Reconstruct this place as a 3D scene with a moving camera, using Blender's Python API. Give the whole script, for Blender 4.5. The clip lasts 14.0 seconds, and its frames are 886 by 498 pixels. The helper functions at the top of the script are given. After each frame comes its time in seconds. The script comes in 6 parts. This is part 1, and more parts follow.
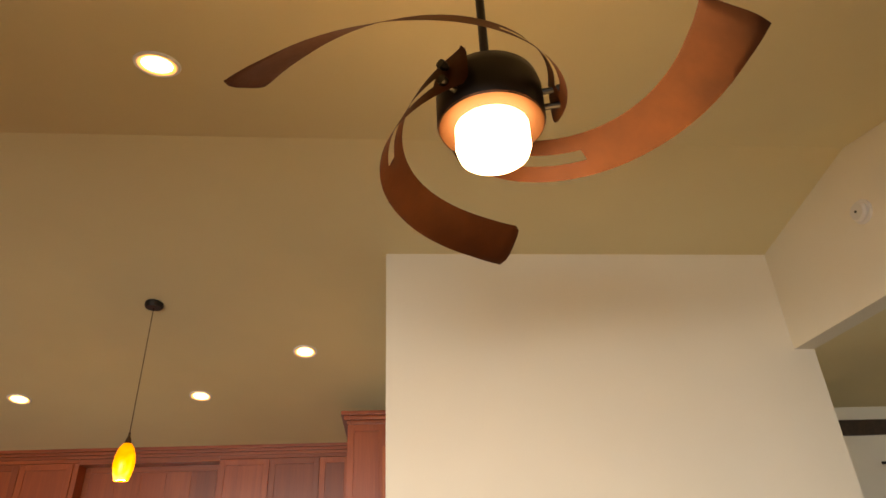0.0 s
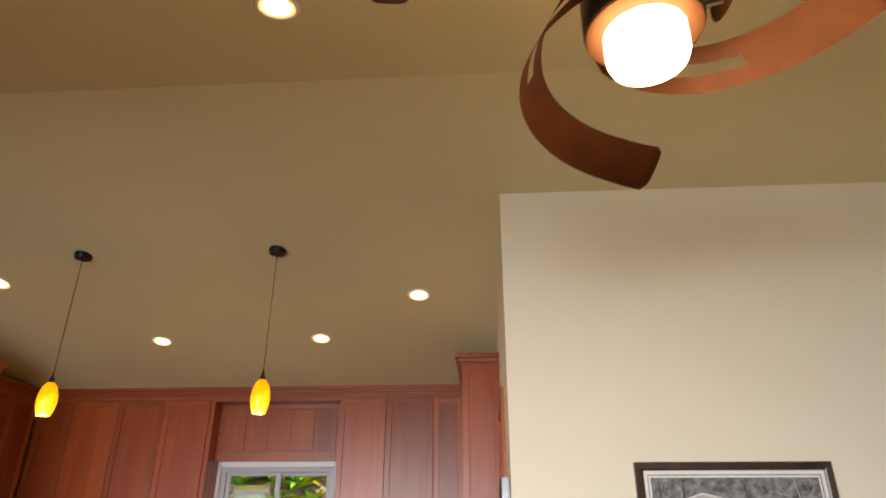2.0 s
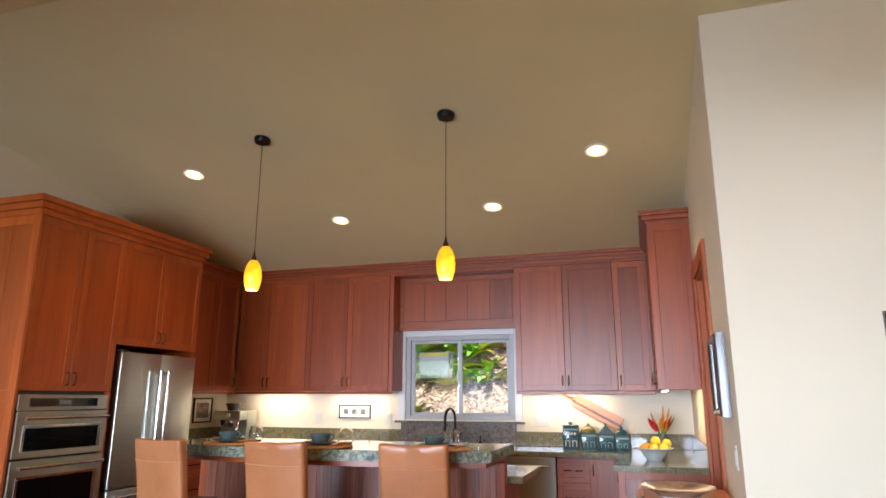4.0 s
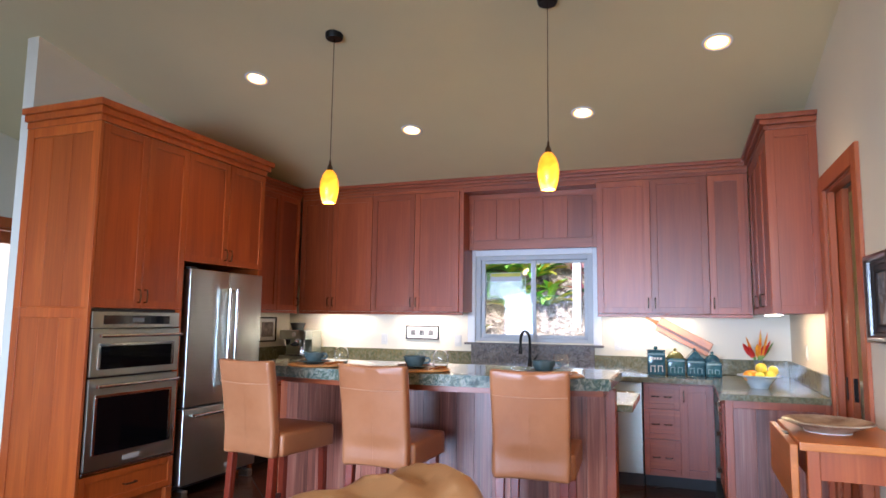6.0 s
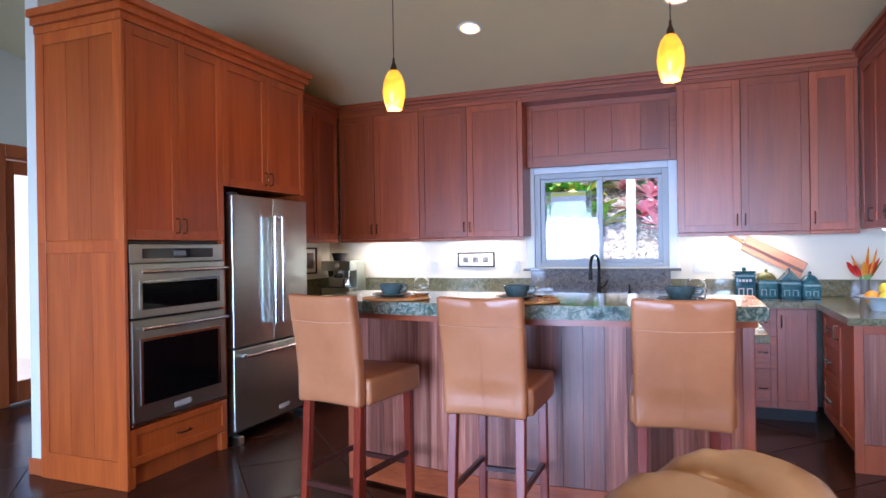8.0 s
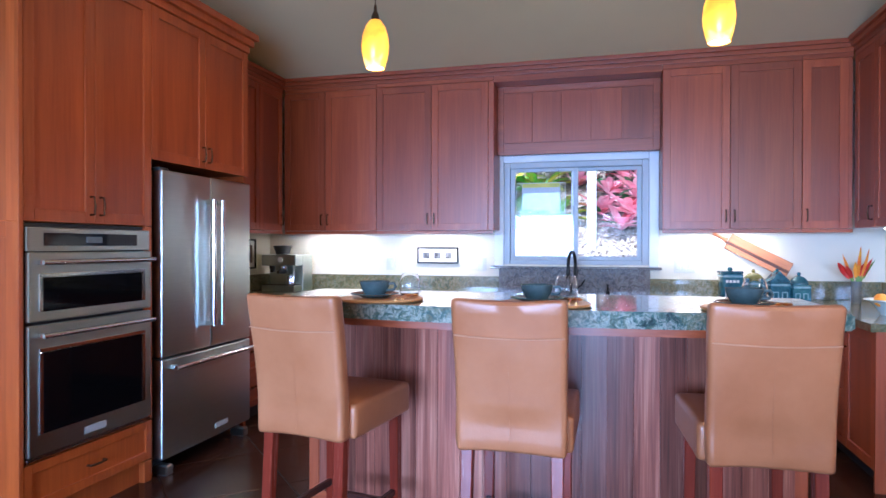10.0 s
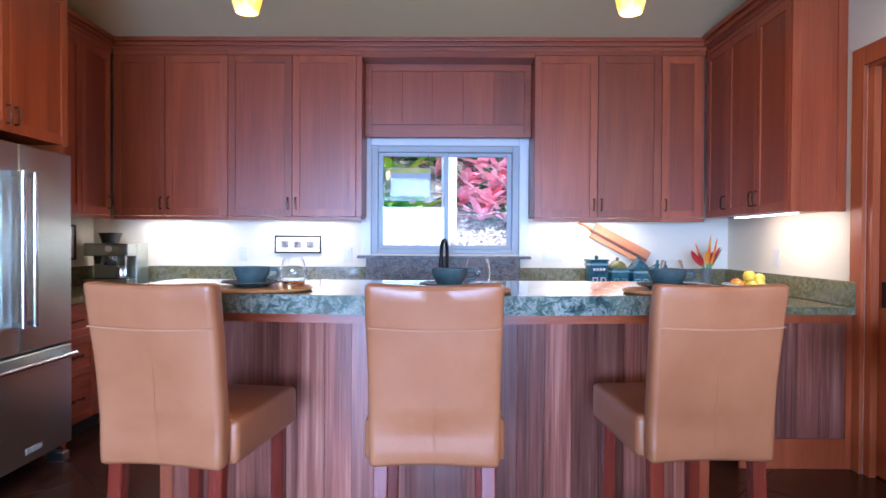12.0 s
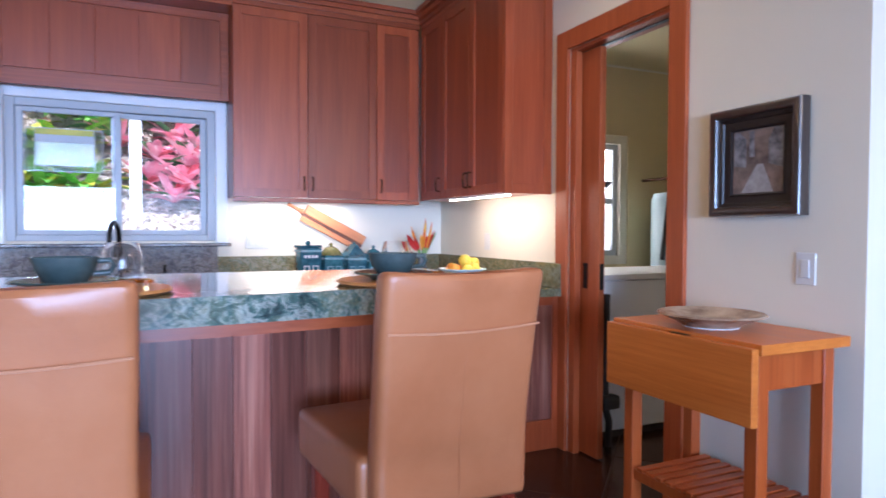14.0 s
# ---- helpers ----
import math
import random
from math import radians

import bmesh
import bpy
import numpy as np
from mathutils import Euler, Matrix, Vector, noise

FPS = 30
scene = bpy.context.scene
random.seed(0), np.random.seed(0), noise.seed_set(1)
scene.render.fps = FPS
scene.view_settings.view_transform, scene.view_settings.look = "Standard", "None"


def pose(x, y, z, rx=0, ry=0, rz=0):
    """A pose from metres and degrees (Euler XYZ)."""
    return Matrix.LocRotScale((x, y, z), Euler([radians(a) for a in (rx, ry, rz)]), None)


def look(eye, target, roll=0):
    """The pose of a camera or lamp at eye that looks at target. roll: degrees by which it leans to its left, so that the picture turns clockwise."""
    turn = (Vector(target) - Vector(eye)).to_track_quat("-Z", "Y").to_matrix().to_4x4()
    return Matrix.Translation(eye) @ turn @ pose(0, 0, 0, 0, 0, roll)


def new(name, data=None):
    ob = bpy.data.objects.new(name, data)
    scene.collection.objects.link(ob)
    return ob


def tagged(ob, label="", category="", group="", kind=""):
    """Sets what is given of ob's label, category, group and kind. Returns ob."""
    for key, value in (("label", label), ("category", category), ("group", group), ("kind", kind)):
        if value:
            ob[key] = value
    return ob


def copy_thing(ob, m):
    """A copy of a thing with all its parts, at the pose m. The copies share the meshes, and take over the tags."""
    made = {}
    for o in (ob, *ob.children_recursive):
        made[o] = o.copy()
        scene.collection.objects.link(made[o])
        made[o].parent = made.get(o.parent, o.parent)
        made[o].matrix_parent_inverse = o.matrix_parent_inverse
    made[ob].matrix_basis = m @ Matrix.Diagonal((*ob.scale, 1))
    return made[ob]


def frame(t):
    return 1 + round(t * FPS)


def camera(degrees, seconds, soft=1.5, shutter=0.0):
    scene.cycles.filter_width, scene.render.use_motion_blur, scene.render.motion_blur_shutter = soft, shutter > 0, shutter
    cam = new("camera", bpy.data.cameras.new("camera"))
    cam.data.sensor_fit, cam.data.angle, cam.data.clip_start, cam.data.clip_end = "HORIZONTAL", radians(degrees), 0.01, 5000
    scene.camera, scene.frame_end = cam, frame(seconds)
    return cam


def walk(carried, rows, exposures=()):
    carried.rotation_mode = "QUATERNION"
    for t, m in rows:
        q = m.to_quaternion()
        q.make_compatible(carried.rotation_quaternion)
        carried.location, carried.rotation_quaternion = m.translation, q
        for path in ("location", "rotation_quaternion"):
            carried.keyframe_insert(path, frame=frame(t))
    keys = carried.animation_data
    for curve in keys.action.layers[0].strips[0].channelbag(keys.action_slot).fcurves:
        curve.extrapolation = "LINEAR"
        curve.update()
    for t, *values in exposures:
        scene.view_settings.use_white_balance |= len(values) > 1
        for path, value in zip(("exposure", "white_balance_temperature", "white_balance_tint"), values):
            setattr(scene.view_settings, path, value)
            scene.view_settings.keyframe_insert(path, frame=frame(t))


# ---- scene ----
cam = camera(70.1, 14.0, shutter=0.4)

PATH = [
    (0, (-0.15, -0.698, 1.493), (0.029, 1.055, 2.44), -2.6),
    (0.5, (-0.172, -0.692, 1.482), (-0.049, 1.064, 2.432), -1.9),
    (1, (-0.201, -0.682, 1.471), (-0.146, 1.079, 2.419), -1.4),
    (1.5, (-0.212, -0.644, 1.466), (-0.243, 1.135, 2.38), -0.6),
    (2, (-0.274, -0.619, 1.458), (-0.396, 1.204, 2.271), 0.1),
    (2.5, (-0.343, -0.59, 1.436), (-0.577, 1.276, 2.119), 0.1),
    (3, (-0.395, -0.553, 1.414), (-0.779, 1.321, 1.996), 0.3),
    (3.5, (-0.465, -0.475, 1.409), (-0.981, 1.387, 1.923), 0.2),
    (4, (-0.546, -0.384, 1.401), (-1.134, 1.472, 1.858), 0.1),
    (4.2, (-0.583, -0.367, 1.404), (-1.193, 1.488, 1.834), 0.2),
    (6.5, (-1.195, 0.003, 1.396), (-1.91, 1.866, 1.539), 0.6),
    (7, (-1.346, 0.1, 1.397), (-2.068, 1.964, 1.455), 0.3),
    (7.5, (-1.501, 0.166, 1.389), (-2.23, 2.028, 1.4), -0.7),
    (7.7, (-1.567, 0.211, 1.381), (-2.309, 2.067, 1.382), -0.9),
    (9.8, (-2.143, 0.725, 1.337), (-2.693, 2.647, 1.322), 0.15),
    (10, (-2.17, 0.765, 1.336), (-2.686, 2.697, 1.324), 0.1),
    (10.5, (-2.286, 0.86, 1.329), (-2.7, 2.817, 1.298), 0.4),
    (11, (-2.375, 0.937, 1.32), (-2.604, 2.924, 1.302), 0.2),
    (11.5, (-2.43, 0.99, 1.304), (-2.529, 2.988, 1.275), -0.0),
    (12, (-2.445, 1.074, 1.279), (-2.464, 3.074, 1.253), 0.3),
    (12.5, (-2.439, 1.214, 1.268), (-2.327, 3.211, 1.255), 0.4),
    (13, (-2.4, 1.36, 1.25), (-2.064, 3.332, 1.223), 0.4),
    (13.5, (-2.358, 1.52, 1.246), (-1.746, 3.424, 1.22), 0.6),
    (14, (-2.283, 1.657, 1.245), (-1.442, 3.471, 1.187), 0.2),
]
walk(cam, [(t, look(eye, target, roll)) for t, eye, target, roll in PATH],
     [(0.0, 0.61, 9900, 21.5), (1.5, 0.61, 8900, 19.5), (2.5, 0.59, 7450, 16.0), (4.0, 0.8, 6750, 16.5), (6.5, 0.92, 5500, 16.5),
      (7.5, 0.93, 5250, 18.0), (10.0, 0.98, 4700, 17.2), (12.5, 0.94, 4780, 18.5), (14.0, 1.0, 5020, 20.5)])


# ---- world, sun and large lights ----
wd = bpy.data.worlds.new("sky_world")
wd.use_nodes = True
scene.world = wd
_bg = wd.node_tree.nodes["Background"]
_sky = wd.node_tree.nodes.new("ShaderNodeTexSky")
_sky.sky_type, _sky.sun_disc = "NISHITA", False
_sky.sun_elevation, _sky.sun_rotation = radians(45), radians(200)
wd.node_tree.links.new(_sky.outputs[0], _bg.inputs[0])
_bg.inputs[1].default_value = 0.15


def lamp(name, kind, m, watts, colour, **settings):
    data = bpy.data.lights.new(name, kind)
    data.energy, data.color = watts, colour
    for key, value in settings.items():
        if key == "size":
            data.shape, data.size, data.size_y = "RECTANGLE", value[0], value[1]
        elif key == "soft":
            data.shadow_soft_size = value
        elif key == "cone":
            data.spot_size, data.spot_blend = radians(value[0]), value[1]
        elif key == "angle":
            data.angle = radians(value)
    ob = new(name, data)
    ob.matrix_world = m
    return ob


SKY_BLUE = (0.59, 0.775, 1.0)
WARM = (1.0, 0.70, 0.38)
WARM_WHITE = (1.0, 0.69, 0.36)
lamp("sun", "SUN", look((0, 0, 0), (0.12, 0.62, -0.62)), 5.0, (1.0, 0.95, 0.86), angle=0.6)
# area lamp for the daylight from behind, at the unseen porch's outer edge
lamp("porch_daylight", "AREA", look((-3.2, -6.0, 1.5), (-3.2, 3.0, 1.5)), 680, SKY_BLUE, size=(5.8, 1.8))

# ---- materials ----


def material(name, rough=0.5, metal=0.0, colour=(0.5, 0.5, 0.5), coat=0.0):
    m = bpy.data.materials.new(name)
    m.use_nodes = True
    b = m.node_tree.nodes["Principled BSDF"]
    b.inputs["Base Color"].default_value = (*colour, 1)
    b.inputs["Roughness"].default_value = rough
    b.inputs["Metallic"].default_value = metal
    b.inputs["Coat Weight"].default_value = coat
    b.inputs["Coat Roughness"].default_value = 0.32
    return m


def node(m, kind, **values):
    n = m.node_tree.nodes.new(kind)
    for k, v in values.items():
        n.inputs[k].default_value = v
    return n


def link(m, a, b):
    m.node_tree.links.new(a, b)


def coords(m, scale, shuffle=True):
    """Object coordinates, stretched, and moved at random from object to object."""
    tc = node(m, "ShaderNodeTexCoord")
    mp = node(m, "ShaderNodeMapping", Scale=scale)
    if shuffle:
        oi = node(m, "ShaderNodeObjectInfo")
        mul = node(m, "ShaderNodeVectorMath")
        mul.operation = "MULTIPLY_ADD"
        mul.inputs[0].default_value = (1, 1, 1)
        sc = node(m, "ShaderNodeVectorMath")
        sc.operation = "SCALE"
        sc.inputs[0].default_value = (17.0, 31.0, 13.0)
        link(m, oi.outputs["Random"], sc.inputs["Scale"])
        add = node(m, "ShaderNodeVectorMath")
        link(m, tc.outputs["Object"], add.inputs[0])
        link(m, sc.outputs[0], add.inputs[1])
        link(m, add.outputs[0], mp.inputs["Vector"])
    else:
        link(m, tc.outputs["Object"], mp.inputs["Vector"])
    return mp.outputs["Vector"]


def ramp(m, fac, stops):
    r = node(m, "ShaderNodeValToRGB")
    el = r.color_ramp.elements
    while len(el) < len(stops):
        el.new(0.5)
    for e, (p, c) in zip(el, stops):
        e.position, e.color = p, (*c, 1)
    link(m, fac, r.inputs["Fac"])
    return r.outputs["Color"]


def noise_fac(m, vec, scale, detail=4, rough=0.55, twist=0.0):
    n = node(m, "ShaderNodeTexNoise", Scale=scale, Detail=detail, Roughness=rough, Distortion=twist)
    link(m, vec, n.inputs["Vector"])
    return n.outputs["Fac"]


def mix(m, a, b, fac, way="MIX"):
    x = node(m, "ShaderNodeMix")
    x.data_type, x.blend_type = "RGBA", way
    if isinstance(fac, float):
        x.inputs[0].default_value = fac
    else:
        link(m, fac, x.inputs[0])
    link(m, a, x.inputs[6])
    if isinstance(b, tuple):
        x.inputs[7].default_value = (*b, 1)
    else:
        link(m, b, x.inputs[7])
    return x.outputs[2]


def bump(m, fac, strength, distance=0.002):
    b = node(m, "ShaderNodeBump", Strength=strength, Distance=distance)
    link(m, fac, b.inputs["Height"])
    link(m, b.outputs[0], m.node_tree.nodes["Principled BSDF"].inputs["Normal"])


def base(m, colour):
    link(m, colour, m.node_tree.nodes["Principled BSDF"].inputs["Base Color"])


def rough_from(m, fac, low, high):
    r = node(m, "ShaderNodeMapRange")
    r.inputs["To Min"].default_value, r.inputs["To Max"].default_value = low, high
    link(m, fac, r.inputs["Value"])
    link(m, r.outputs[0], m.node_tree.nodes["Principled BSDF"].inputs["Roughness"])


def wood(name, dark, mid, light, grain=(26, 26, 0.9), rough=(0.28, 0.42), spread=0.5, coat=0.2):
    m = material(name, coat=coat)
    v = coords(m, grain)
    fine = noise_fac(m, v, 3.0, 6, 0.6, 0.3)
    v2 = coords(m, (grain[0] * 0.16, grain[1] * 0.16, grain[2] * 0.35) if grain[2] < grain[0] else (grain[0] * 0.35, grain[1] * 0.16, grain[2] * 0.16))
    wide = noise_fac(m, v2, 2.2, 3, 0.5, 0.8)
    c1 = ramp(m, fine, [(0.3, dark), (0.52, mid), (0.72, light)])
    c2 = ramp(m, wide, [(0.32, dark), (0.55, mid), (0.7, light)])
    c = mix(m, c1, c2, 0.5)
    oi = node(m, "ShaderNodeObjectInfo")
    mr = node(m, "ShaderNodeMapRange")
    mr.inputs["To Min"].default_value, mr.inputs["To Max"].default_value = 1 - spread * 0.5, 1 + spread * 0.5
    link(m, oi.outputs["Random"], mr.inputs["Value"])
    hs = node(m, "ShaderNodeHueSaturation")
    link(m, c, hs.inputs["Color"])
    link(m, mr.outputs[0], hs.inputs["Value"])
    base(m, hs.outputs[0])
    rough_from(m, fine, *rough)
    bump(m, fine, 0.12, 0.001)
    return m


def paint(name, colour, rough=0.6, relief=0.25):
    m = material(name, rough)
    v = coords(m, (1, 1, 1), False)
    big = noise_fac(m, v, 0.8, 3)
    lo, hi = tuple(c * 0.95 for c in colour), tuple(min(1, c * 1.03) for c in colour)
    base(m, ramp(m, big, [(0.3, lo), (0.7, hi)]))
    bump(m, noise_fac(m, v, 140, 3), relief, 0.001)
    return m


def glow(name, colour, strength):
    m = material(name, 0.4, 0, colour)
    b = m.node_tree.nodes["Principled BSDF"]
    b.inputs["Emission Color"].default_value = (*colour, 1)
    b.inputs["Emission Strength"].default_value = strength
    return m


CHERRY = wood("cherry_wood", (0.24, 0.042, 0.009), (0.33, 0.064, 0.015), (0.43, 0.098, 0.024), spread=0.45)
CHERRY_PANEL = wood("cherry_panel_wood", (0.22, 0.038, 0.008), (0.31, 0.058, 0.013), (0.39, 0.085, 0.02), spread=0.36)
CHERRY_H = wood("cherry_wood_across", (0.19, 0.034, 0.008), (0.33, 0.066, 0.016), (0.45, 0.11, 0.028), grain=(0.9, 26, 26), spread=0.3)
PLANK = wood("striped_plank_wood", (0.08, 0.025, 0.017), (0.33, 0.1, 0.06), (0.6, 0.28, 0.18), grain=(36, 36, 0.75), spread=0.8, rough=(0.25, 0.4))
# the same cherry for the tall cabinets, warm downlight put into its colour
TALLWOOD = wood("warm_lit_cherry_wood", (0.3, 0.05, 0.006), (0.42, 0.079, 0.009), (0.53, 0.118, 0.016), spread=0.3)
TALL_PANEL = wood("warm_lit_cherry_panel", (0.26, 0.041, 0.005), (0.37, 0.066, 0.008), (0.46, 0.096, 0.013), spread=0.25)
TRIMWOOD = wood("door_trim_wood", (0.3, 0.058, 0.011), (0.4, 0.088, 0.018), (0.48, 0.12, 0.028), spread=0.2, rough=(0.42, 0.55), coat=0.03)
BUTCHER = wood("butcher_block_wood", (0.52, 0.135, 0.016), (0.65, 0.19, 0.026), (0.74, 0.25, 0.042), grain=(8, 1.2, 30), spread=0.15)
BUTCHER_V = wood("cart_leg_wood", (0.3, 0.052, 0.008), (0.42, 0.085, 0.013), (0.5, 0.125, 0.024), spread=0.15)
LEGWOOD = wood("dark_red_leg_wood", (0.13, 0.014, 0.006), (0.21, 0.026, 0.01), (0.28, 0.045, 0.017), spread=0.2, rough=(0.2, 0.32))
RAILWOOD = wood("dark_stretcher_wood", (0.03, 0.009, 0.006), (0.055, 0.014, 0.009), (0.08, 0.02, 0.012), spread=0.2, rough=(0.25, 0.38))
BOARDWOOD = wood("serving_board_wood", (0.42, 0.14, 0.045), (0.54, 0.2, 0.07), (0.62, 0.25, 0.09), grain=(2, 20, 20), spread=0.1)
BOARDDARK = wood("dark_inlay_wood", (0.1, 0.03, 0.013), (0.16, 0.05, 0.02), (0.2, 0.07, 0.03), grain=(2, 20, 20), spread=0.1)
DARKWOOD = wood("dark_walnut_frame", (0.02, 0.012, 0.009), (0.045, 0.026, 0.018), (0.075, 0.045, 0.03), grain=(12, 12, 12), spread=0.1, rough=(0.25, 0.4))
MATWOOD = wood("light_charger_wood", (0.45, 0.2, 0.06), (0.58, 0.28, 0.09), (0.68, 0.36, 0.14), grain=(3, 20, 20), spread=0.1)
WALL = paint("cream_wall_paint", (0.76, 0.705, 0.57))
CEIL = paint("tan_ceiling_paint", (0.76, 0.655, 0.385), 0.7, 0.4)
LAUNDRY_WALL = paint("yellow_cream_wall_paint", (0.68, 0.55, 0.3))
SPLASH = paint("white_wall_paint", (0.84, 0.82, 0.79))
WHITE = paint("white_trim_paint", (0.8, 0.81, 0.82), 0.4, 0.05)
PLASTIC = material("white_plastic", 0.35, 0, (0.66, 0.65, 0.61))
VINYL = material("grey_vinyl_frame", 0.4, 0, (0.42, 0.44, 0.46))
BLACK = material("black_metal", 0.38, 0.7, (0.016, 0.015, 0.014))
BRONZE = material("dark_bronze_pull", 0.27, 0.9, (0.13, 0.08, 0.05))
OVENGLASS = material("black_oven_glass", 0.06, 0, (0.003, 0.003, 0.004))
OVENGLASS.node_tree.nodes["Principled BSDF"].inputs["Specular IOR Level"].default_value = 0.2
CHROME = material("polished_steel", 0.12, 1.0, (0.75, 0.75, 0.74))
BADGE = material("satin_badge_metal", 0.5, 0.3, (0.62, 0.62, 0.6))
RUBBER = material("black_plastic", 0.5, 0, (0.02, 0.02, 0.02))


def steel():
    m = material("brushed_steel", 0.28, 1.0, (0.55, 0.54, 0.52))
    v = coords(m, (1.5, 1.5, 160))
    f = noise_fac(m, v, 3, 4)
    base(m, ramp(m, f, [(0.3, (0.45, 0.49, 0.44)), (0.7, (0.5, 0.54, 0.49))]))
    rough_from(m, f, 0.29, 0.31)
    tn = node(m, "ShaderNodeTangent")
    tn.direction_type, tn.axis = "RADIAL", "Z"
    b = m.node_tree.nodes["Principled BSDF"]
    link(m, tn.outputs[0], b.inputs["Tangent"])
    b.inputs["Anisotropic"].default_value = 0.75
    b.inputs["Anisotropic Rotation"].default_value = 0.25
    return m


def leather(name, dark, light):
    m = material(name, 0.42)
    v = coords(m, (1, 1, 1))
    big = noise_fac(m, v, 5, 4, 0.6)
    fine = noise_fac(m, v, 260, 3)
    base(m, ramp(m, big, [(0.3, dark), (0.7, light)]))
    rough_from(m, big, 0.27, 0.4)
    wr = noise_fac(m, v, 22, 5, 0.65, 0.6)
    add = node(m, "ShaderNodeMath")
    add.operation = "MULTIPLY_ADD"
    link(m, fine, add.inputs[0])
    add.inputs[1].default_value = 0.25
    link(m, wr, add.inputs[2])
    bump(m, add.outputs[0], 0.25, 0.003)
    return m


def granite(name, deep, tone, pale, gold):
    """Clouded polished stone: soft patches of four tones with a fine fleck."""
    m = material(name, 0.07, coat=0.3)
    v = coords(m, (1, 1, 1), False)
    n1 = noise_fac(m, v, 9.5, 7, 0.66, 1.8)
    n2 = noise_fac(m, v, 30.0, 6, 0.68, 1.0)
    n3 = noise_fac(m, v, 95.0, 3, 0.6)
    n4 = noise_fac(m, v, 3.1, 3, 0.5, 0.6)
    a = ramp(m, n1, [(0.32, deep), (0.43, tone), (0.52, gold), (0.6, tone), (0.7, pale)])
    b = ramp(m, n2, [(0.34, deep), (0.47, tone), (0.58, pale), (0.7, gold)])
    c = mix(m, a, b, ramp(m, n4, [(0.35, (0.3, 0.3, 0.3)), (0.65, (0.7, 0.7, 0.7))]))
    d = ramp(m, n3, [(0.38, (0.6, 0.6, 0.6)), (0.62, (1.2, 1.2, 1.2))])
    base(m, mix(m, c, d, 0.55, "MULTIPLY"))
    return m


STEEL = steel()
TAN = leather("tan_leather", (0.4, 0.138, 0.05), (0.49, 0.188, 0.075))
SOFA = leather("brown_leather", (0.30, 0.135, 0.048), (0.38, 0.182, 0.07))
GRANITE = granite("olive_granite", (0.045, 0.05, 0.025), (0.13, 0.135, 0.06), (0.26, 0.26, 0.19), (0.25, 0.18, 0.075))
GRANITE_BAR = granite("teal_granite", (0.012, 0.024, 0.022), (0.07, 0.125, 0.1), (0.52, 0.51, 0.42), (0.17, 0.17, 0.09))
GRANITE_BLUE = granite("grey_brown_granite", (0.045, 0.042, 0.044), (0.13, 0.12, 0.12), (0.28, 0.27, 0.27), (0.19, 0.145, 0.11))


def floor_material():
    m = material("dark_stained_floor", 0.2)
    v = coords(m, (1, 1, 1))
    a = noise_fac(m, v, 2.6, 5, 0.6, 0.5)
    b = noise_fac(m, v, 30, 4)
    c = ramp(m, a, [(0.3, (0.026, 0.009, 0.005)), (0.55, (0.044, 0.016, 0.009)), (0.75, (0.075, 0.03, 0.016))])
    base(m, c)
    rough_from(m, b, 0.14, 0.3)
    m.node_tree.nodes["Principled BSDF"].inputs["Specular IOR Level"].default_value = 0.3
    return m


FLOOR = floor_material()
GROUT = material("floor_joint", 0.5, 0, (0.035, 0.02, 0.013))


def copper():
    m = material("brushed_copper", 0.36, 0.6, (0.45, 0.16, 0.06))
    v = coords(m, (1, 1, 1))
    f = noise_fac(m, v, 9, 5)
    base(m, ramp(m, f, [(0.3, (0.055, 0.015, 0.0045)), (0.7, (0.09, 0.027, 0.008))]))
    rough_from(m, noise_fac(m, v, 60, 3), 0.42, 0.55)
    return m


COPPER = copper()
COPPER_PALE = material("pale_copper_ring", 0.45, 0.4, (0.15, 0.062, 0.027))


def clear_glass(name, tint=(1, 1, 1), rough=0.0):
    m = material(name, rough, 0, tint)
    m.node_tree.nodes["Principled BSDF"].inputs["Transmission Weight"].default_value = 1.0
    m.node_tree.nodes["Principled BSDF"].inputs["IOR"].default_value = 1.45
    return m


GLASS = clear_glass("drinking_glass")
PANE = clear_glass("window_glass")
THIN_PANE = clear_glass("screened_window_glass")
THIN_PANE.node_tree.nodes["Principled BSDF"].inputs["IOR"].default_value = 1.12
# glow for an added ring that imitates the warm halo round a downlight
CAN_HALO = glow("downlight_halo_glow", (1.0, 0.5, 0.16), 1.1)
CAN_GLOW = glow("downlight_glow", (1.0, 0.66, 0.3), 6.0)
FAN_GLOW = glow("fan_glass_glow", (1.0, 0.85, 0.58), 7.0)
STRIP_GLOW = glow("undercabinet_glow", (1.0, 0.86, 0.62), 9.0)


def amber():
    m = material("amber_glass", 0.3, 0, (0.8, 0.3, 0.02))
    b = m.node_tree.nodes["Principled BSDF"]
    v = coords(m, (1, 1, 1), False)
    f = noise_fac(m, v, 9, 3, 0.5, 0.5)
    sep = node(m, "ShaderNodeSeparateXYZ")
    tc = node(m, "ShaderNodeTexCoord")
    link(m, tc.outputs["Object"], sep.inputs[0])
    add = node(m, "ShaderNodeMath")
    add.operation = "MULTIPLY_ADD"
    add.inputs[1].default_value, add.inputs[2].default_value = -2.4, 0.45
    link(m, sep.outputs["Z"], add.inputs[0])
    tot = node(m, "ShaderNodeMath")
    link(m, add.outputs[0], tot.inputs[0])
    link(m, f, tot.inputs[1])
    c = ramp(m, tot.outputs[0], [(0.35, (0.55, 0.12, 0.0)), (0.6, (0.95, 0.33, 0.005)), (0.85, (1.0, 0.55, 0.03)), (1.0, (1.0, 0.8, 0.25))])
    link(m, c, b.inputs["Emission Color"])
    b.inputs["Emission Strength"].default_value = 1.15
    return m


